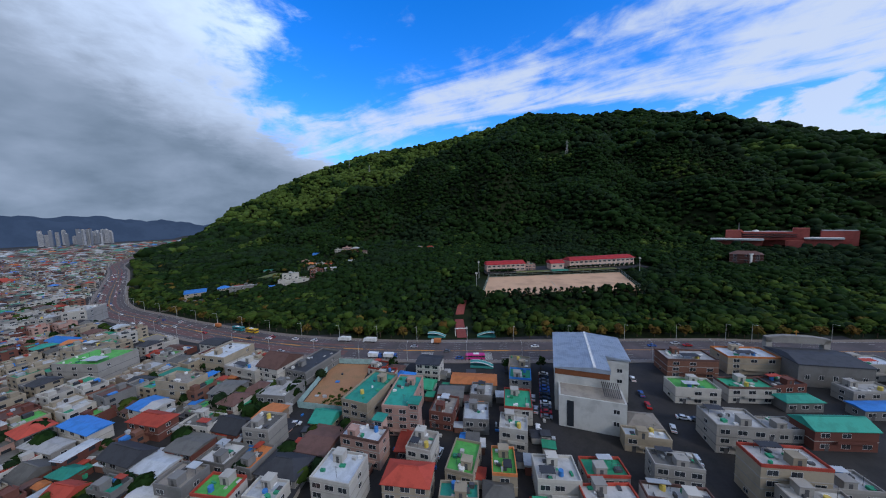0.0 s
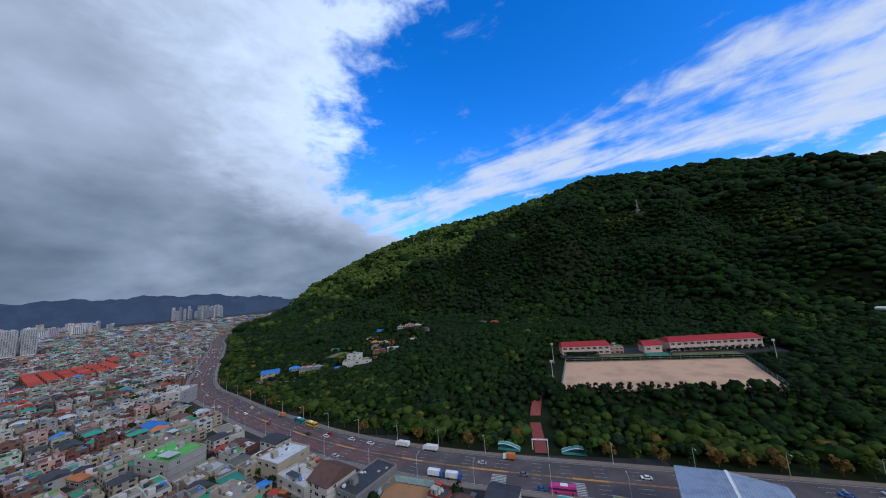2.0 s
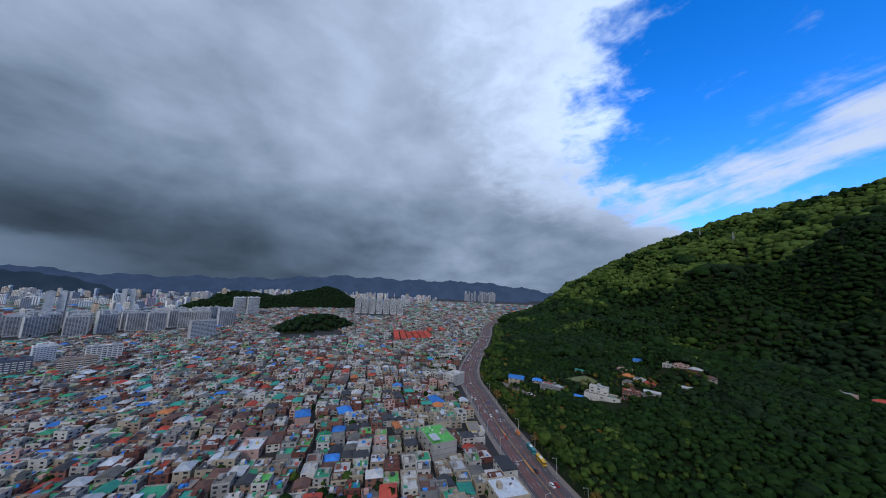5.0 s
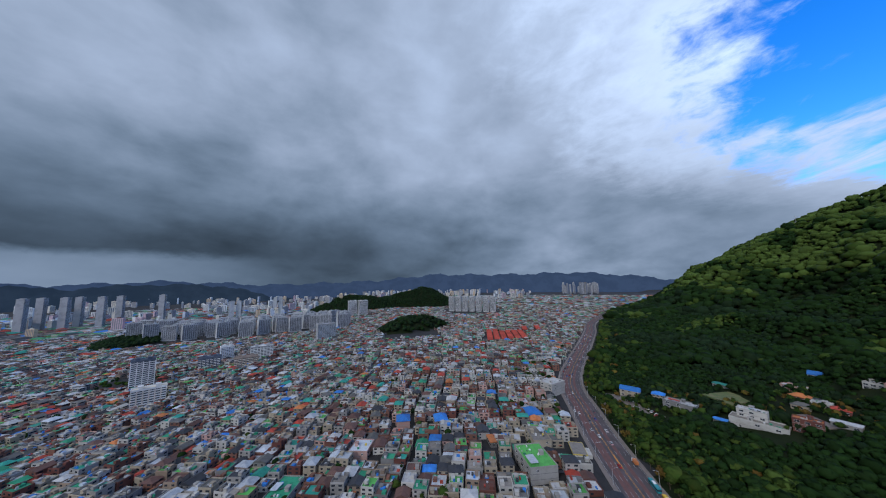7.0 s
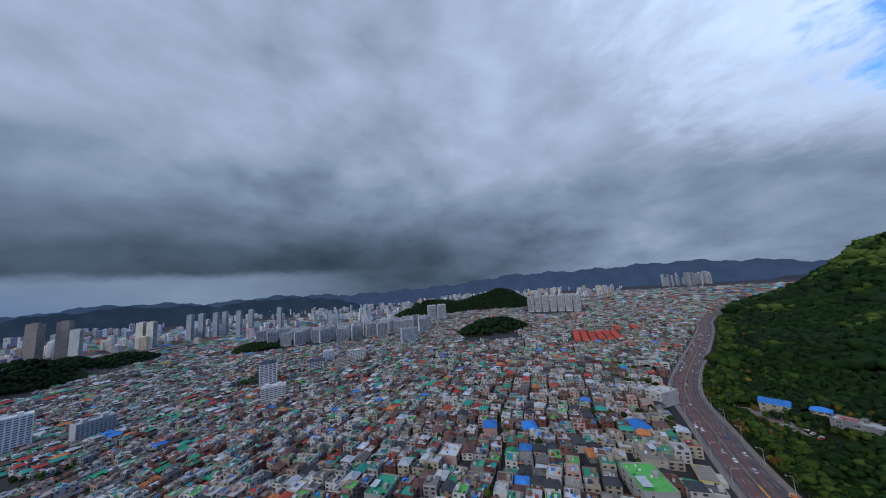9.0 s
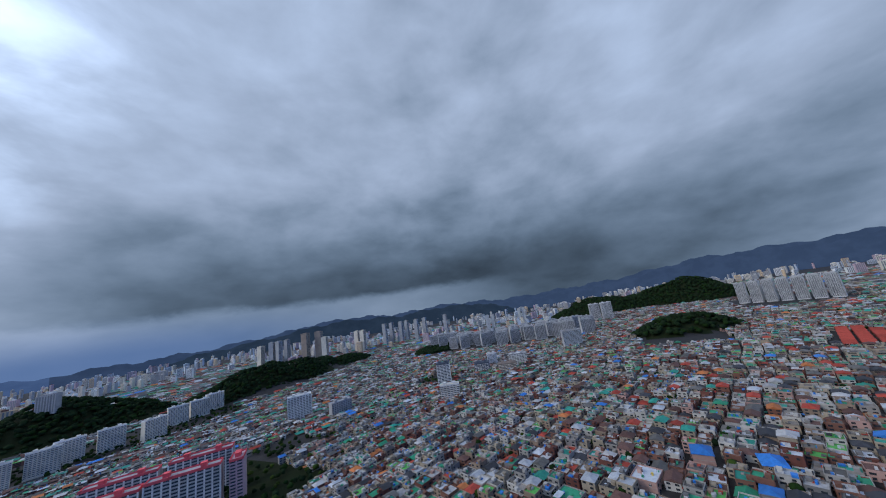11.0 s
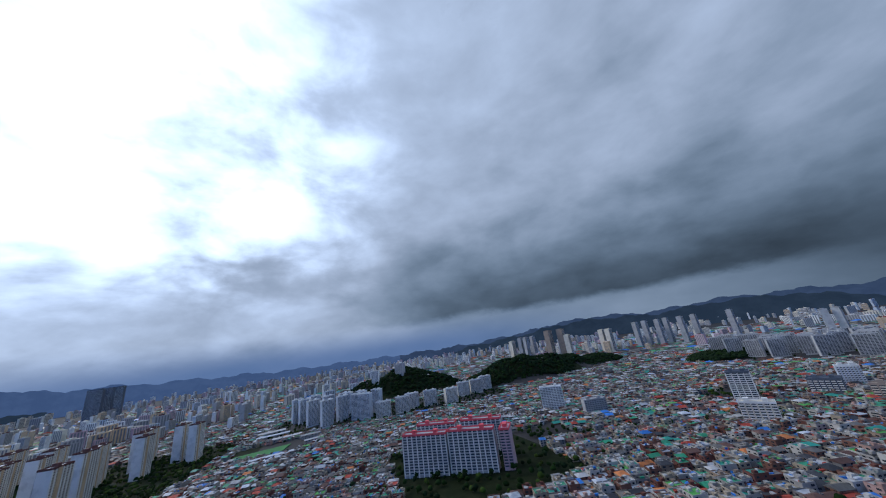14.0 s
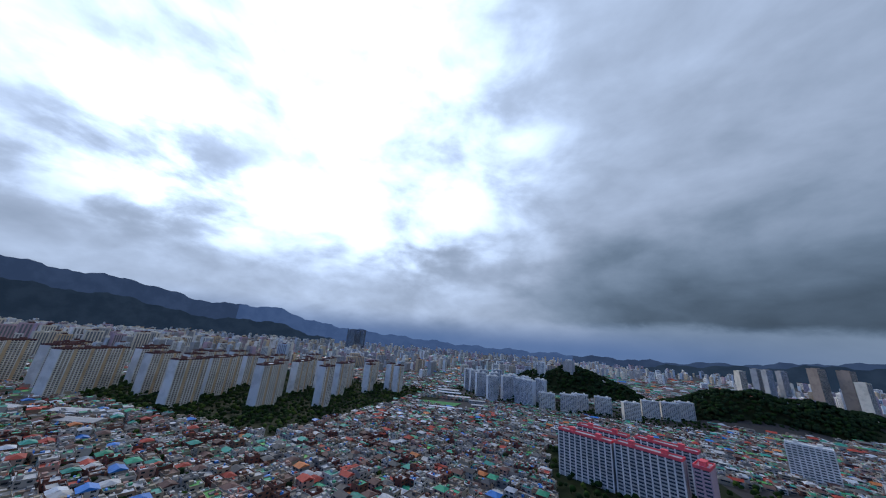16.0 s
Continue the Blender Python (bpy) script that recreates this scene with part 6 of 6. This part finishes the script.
# ---- pylons ----
def pylon(x, y, tall):
    ob = thing("pylon", "grey steel lattice pylon on the wooded slope", "pylon", pose(x, y, ground_z(x, y), 0, 0, 25), "pylons")
    b = tall * 0.1
    for sx in (-1, 1):
        for sy in (-1, 1):
            bm = bar(bmesh.new(), (sx * b, sy * b, 0), (sx * 0.9, sy * 0.9, tall * 0.7), 0.6)
            bar(bm, (sx * 0.9, sy * 0.9, tall * 0.7), (0, 0, tall), 0.45)
            part("leg", bm, steel_pole, ob)
    bm = bmesh.new()
    for k in range(6):
        z0, z1 = tall * 0.7 * k / 6, tall * 0.7 * (k + 1) / 6
        w0, w1 = b + (0.9 - b) * k / 6, b + (0.9 - b) * (k + 1) / 6
        for s in (-1, 1):
            bar(bm, (-w0, s * w0, z0), (w1, s * w1, z1), 0.25)
            bar(bm, (w0, s * w0, z0), (-w1, s * w1, z1), 0.25)
            bar(bm, (s * w0, -w0, z0), (s * w1, w1, z1), 0.25)
    tagged(part("bracing", bm, steel_pole, ob), kind="stuff")
    for z in (0.66, 0.77, 0.88):
        part("cross_arm", bar(bmesh.new(), (-tall * 0.14, 0, tall * z), (tall * 0.14, 0, tall * z), 0.4), steel_pole, ob)


for x, y, t in ((313, 736, 42), (-330, 1400, 42), (-700, 1500, 42), (-1060, 1540, 46), (-470, 1560, 42)):
    pylon(K * x, K * y, K * t)

# ---- far mountains ----
def distant(name, low, high):
    m = bpy.data.materials.new(name)
    m.use_nodes = True
    tr = m.node_tree
    bsdf = tr.nodes["Principled BSDF"]
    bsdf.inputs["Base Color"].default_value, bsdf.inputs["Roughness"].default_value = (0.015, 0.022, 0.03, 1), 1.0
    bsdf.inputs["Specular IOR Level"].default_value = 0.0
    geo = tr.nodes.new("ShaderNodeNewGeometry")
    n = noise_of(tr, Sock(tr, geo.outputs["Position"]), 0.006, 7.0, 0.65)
    # aerial haze is painted here as a bluish glow of the mountains themselves
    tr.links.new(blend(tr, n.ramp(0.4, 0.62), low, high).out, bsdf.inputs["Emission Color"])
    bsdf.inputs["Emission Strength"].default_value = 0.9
    return m


blue_haze_hills = distant("blue_haze_hills", (0.026, 0.046, 0.10), (0.034, 0.058, 0.122))
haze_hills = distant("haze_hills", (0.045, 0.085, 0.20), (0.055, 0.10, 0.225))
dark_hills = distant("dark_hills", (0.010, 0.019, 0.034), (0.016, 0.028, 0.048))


def far_mountains():
    key = [(30, 0.3), (38, 0.4), (46, 1.4), (52, 1.9), (64, 1.8), (78, 2.0), (89, 0.9), (107, 0.4), (115, 0.9), (121, 1.1), (128, 0.6), (137, 1.2), (143, 1.0), (148, 0.3), (158, -0.5), (173, -0.7), (190, -0.6), (204, 0.1), (213, 0.7), (218, 1.2), (225, 3.0), (232, 2.7), (236, 2.9), (242, 4.3), (248, 4.5), (256, 5.0), (270, 5.2), (290, 3.0), (310, 2.0)]
    for name, dist, drop, seed, a0, a1, shade in (("backdrop", 4700.0, 0.0, 1, 30, 172, blue_haze_hills), ("backdrop", 4450.0, 0.5, 2, 30, 125, blue_haze_hills), ("backdrop", 4350.0, 0.4, 3, 95, 172, dark_hills), ("backdrop", 4700.0, 0.0, 1, 160, 230, haze_hills), ("backdrop", 4700.0, 0.0, 1, 220, 310, blue_haze_hills), ("backdrop", 4350.0, 2.3, 2, 215, 310, dark_hills)):
        az = np.arange(a0, a1 + 0.5, 0.5)
        el = np.interp(az, [k[0] for k in key], [k[1] for k in key]) - drop
        el = el + 0.16 * np.sin(az * 0.9 + seed) + 0.1 * np.sin(az * 2.3 + 2 * seed) + 0.05 * np.sin(az * 6.1)
        if shade == dark_hills:
            el = el - 3.2 * np.clip((113 - az) / 18, 0, 1) - 2.0 * np.clip((az - 158) / 14, 0, 1) * (az < 200)
        if a0 == 220:
            el = el - 4.0 * np.clip((227 - az) / 7, 0, 1)
        top = K * 90 + dist * np.tan(np.radians(el))
        a = np.radians(az)
        rows = [np.c_[-np.sin(a) * dd, np.cos(a) * dd, zz] for dd, zz in ((dist - 260, np.full(len(a), -60.0)), (dist - 110, top * 0.5 - 20), (dist, top))]
        n = len(a)
        i = np.arange(n - 1)
        f = np.vstack([np.c_[i, i + 1, i + 1 + n, i + n], np.c_[i + n, i + 1 + n, i + 1 + 2 * n, i + 2 * n]])
        tagged(new(name, mesh_of(name, np.vstack(rows), f, [shade], None, True)), "mountain range on the horizon, blue haze painted as glow", "mountains", kind="structure")


far_mountains()

# ---- vehicles ----
tyre = mat("tyre", (0.02, 0.02, 0.02), rough=0.9)
PAINT = [mat("paint_" + n, c, rough=0.25, vary=0.05, metal=0.1) for n, c in (("white", (0.75, 0.75, 0.75)), ("silver", (0.45, 0.46, 0.48)), ("black", (0.02, 0.02, 0.025)), ("grey", (0.16, 0.17, 0.19)), ("blue", (0.05, 0.12, 0.35)), ("red", (0.4, 0.03, 0.03)), ("yellow", (0.65, 0.40, 0.03)), ("teal", (0.03, 0.25, 0.28)), ("magenta", (0.60, 0.05, 0.25)))]
CN = ["white", "silver", "black", "dark grey", "blue", "red", "yellow", "teal", "magenta"]
red_lamp = mat("red_lamp", (0.5, 0.02, 0.02), rough=0.3)
WHEEL = bpy.data.meshes.new("wheel")
bm = bmesh.new()
bmesh.ops.create_cone(bm, cap_ends=True, segments=10, radius1=0.33, radius2=0.33, depth=0.24, matrix=pose(0, 0, 0, 90, 0, 0))
bm.to_mesh(WHEEL)
bm.free()
WHEEL.materials.append(tyre)


def wheels(ob, xs, half, r=0.33):
    for x in xs:
        for s in (-1, 1):
            again("wheel", WHEEL, ob, pose(x, s * half, r) @ Matrix.Diagonal((r / 0.33, 1, r / 0.33, 1)))


def car(c):
    ob = thing("car", CN[c] + " saloon car on the road", "car", Matrix(), "cars")
    bm = block(bmesh.new(), 0, 0, 0.28, 0.62, 4.5, 1.8, bottom=True)
    block(bm, 0, 0, 0.62, 0.92, 4.5, 1.8, 0.96, 0.94)
    block(bm, -0.2, 0, 1.38, 1.44, 1.7, 1.3, 0.95, 0.95)
    part("body", bm, PAINT[c], ob)
    part("glass", block(bmesh.new(), -0.2, 0, 0.92, 1.38, 2.9, 1.62, 0.6, 0.82), pane, ob)
    part("tail_lights", block(bmesh.new(), -2.2, 0, 0.64, 0.82, 0.14, 1.6), red_lamp, ob)
    wheels(ob, (-1.35, 1.4), 0.82)
    return ob


def lorry(c, label, box, length=8.0):
    ob = thing("lorry", label, "lorry", Matrix(), "lorries")
    part("cab", block(block(bmesh.new(), length / 2 - 0.9, 0, 0.5, 1.5, 1.8, 2.1, bottom=True), length / 2 - 0.95, 0, 1.5, 2.5, 1.7, 2.1, 0.8, 0.92), PAINT[c], ob)
    part("windscreen", block(bmesh.new(), length / 2 - 0.2, 0, 1.5, 2.2, 0.2, 1.7), pane, ob)
    part("load_box", block(bmesh.new(), -0.9, 0, 0.9, 3.1, length - 2.0, 2.3, bottom=True), box, ob)
    part("chassis", block(bmesh.new(), -0.4, 0, 0.5, 0.9, length - 0.8, 1.0, bottom=True), dark_metal, ob)
    wheels(ob, (-length / 2 + 1.6, length / 2 - 1.5), 0.95, 0.45)
    return ob


def bus(c, label):
    ob = thing("bus", label, "bus", Matrix(), "buses")
    part("body", block(block(bmesh.new(), 0, 0, 0.35, 1.5, 10.8, 2.5, bottom=True), 0, 0, 2.35, 3.1, 10.8, 2.5, 0.98, 0.94), PAINT[c], ob)
    part("window_band", block(bmesh.new(), 0, 0, 1.5, 2.35, 10.7, 2.46), pane, ob)
    part("air_unit", block(bmesh.new(), 0.5, 0, 3.1, 3.35, 3.0, 1.7), trim, ob)
    wheels(ob, (-3.2, 3.6), 1.15, 0.48)
    return ob


fleet = [car(c) for c in (0, 0, 1, 2, 3, 0, 4, 5)]
trucks = [lorry(0, "white box lorry on the trunk road", trim, 9.0), lorry(4, "blue-cabbed flatbed lorry with cement silo", PAINT[0], 8.0), lorry(0, "small lorry with an orange load", ROOFS[10], 6.5)]
buses = [bus(7, "teal city bus by the kerb"), bus(6, "yellow coach by the kerb"), bus(8, "magenta and white coach by the shops")]
USED = set()
vr = random.Random(12)


def put(ob, m):
    if ob in USED:
        return copy_thing(ob, m)
    USED.add(ob)
    ob.matrix_basis = m
    return ob


def on_road(ob, x, off, flip=False):
    i = int(np.argmin(abs(LINE[:, 0] - x)))
    p = LINE[i] + SIDE[i] * off
    put(ob, pose(p[0], p[1], 0.14, 0, 0, math.degrees(math.atan2(WAY[i][1], WAY[i][0])) + (180 if flip else 0)))


on_road(trucks[0], -54, 10.7), on_road(trucks[0], -69, 10.7), on_road(trucks[1], -42, -10.4, True), on_road(trucks[1], -31, -10.4, True), on_road(trucks[2], -4, 10.7)
on_road(buses[0], -166, 10.7), on_road(buses[1], -148, 10.7), on_road(buses[2], 17, -10.7, True), on_road(trucks[2], -190, 10.7)
spots = []
for i in range(0, len(LINE)):
    x = LINE[i][0]
    if not -950 < x < 320:
        continue
    for k in (-10.5, -7.5, -4.5, -1.5, 1.5, 4.5, 7.5):
        if vr.random() < (0.1 if x < -230 else 0.05):
            spots.append((x + vr.uniform(-2, 2), k))
for x, k in spots[:100]:
    on_road(vr.choice(fleet), x, k, k < 0)
# parked cars in the lanes by the hall and in the car park
c, s = math.cos(radians(-17)), math.sin(radians(-17))
for k in range(12):
    u, v = -20.5, -19 + k * 3.0
    put(vr.choice(fleet), pose(K * 48.5 + u * c - v * s, K * 92 + u * s + v * c, 0.02, 0, 0, -17 + vr.uniform(-3, 3)))
for x, y, t in ((64, 92, 70), (62, 86, 70), (67, 101, 70), (71, 79, -20), (74, 79, -20), (68, 80, -20), (62, 76, 60), (80, 74, -20), (86, 75, -20), (60, 66, 70), (40, 66, 80), (-47, 84, 0), (-41, 84, 0), (-8, 66, 20), (-3, 71, 70), (2, 67, -10), (74, 60, -20), (77, 61, -20), (80, 60, -20), (58, 48, -20), (62, 47, -20), (66, 46, -20), (8, 104, 85), (16, 106, 0), (9, 107, 0), (28, 92, 72), (27, 86, 72), (25, 78, 72)):
    put(vr.choice(fleet), pose(K * x, K * y, ground_z(K * x, K * y) + 0.02, 0, 0, t))
for k in range(16):
    x, y = K * vr.uniform(-222, -178), K * vr.uniform(237, 247)
    put(vr.choice(fleet), pose(x, y, ground_z(K * -200, K * 238) + 0.62, 0, 0, vr.choice((20, 110))))
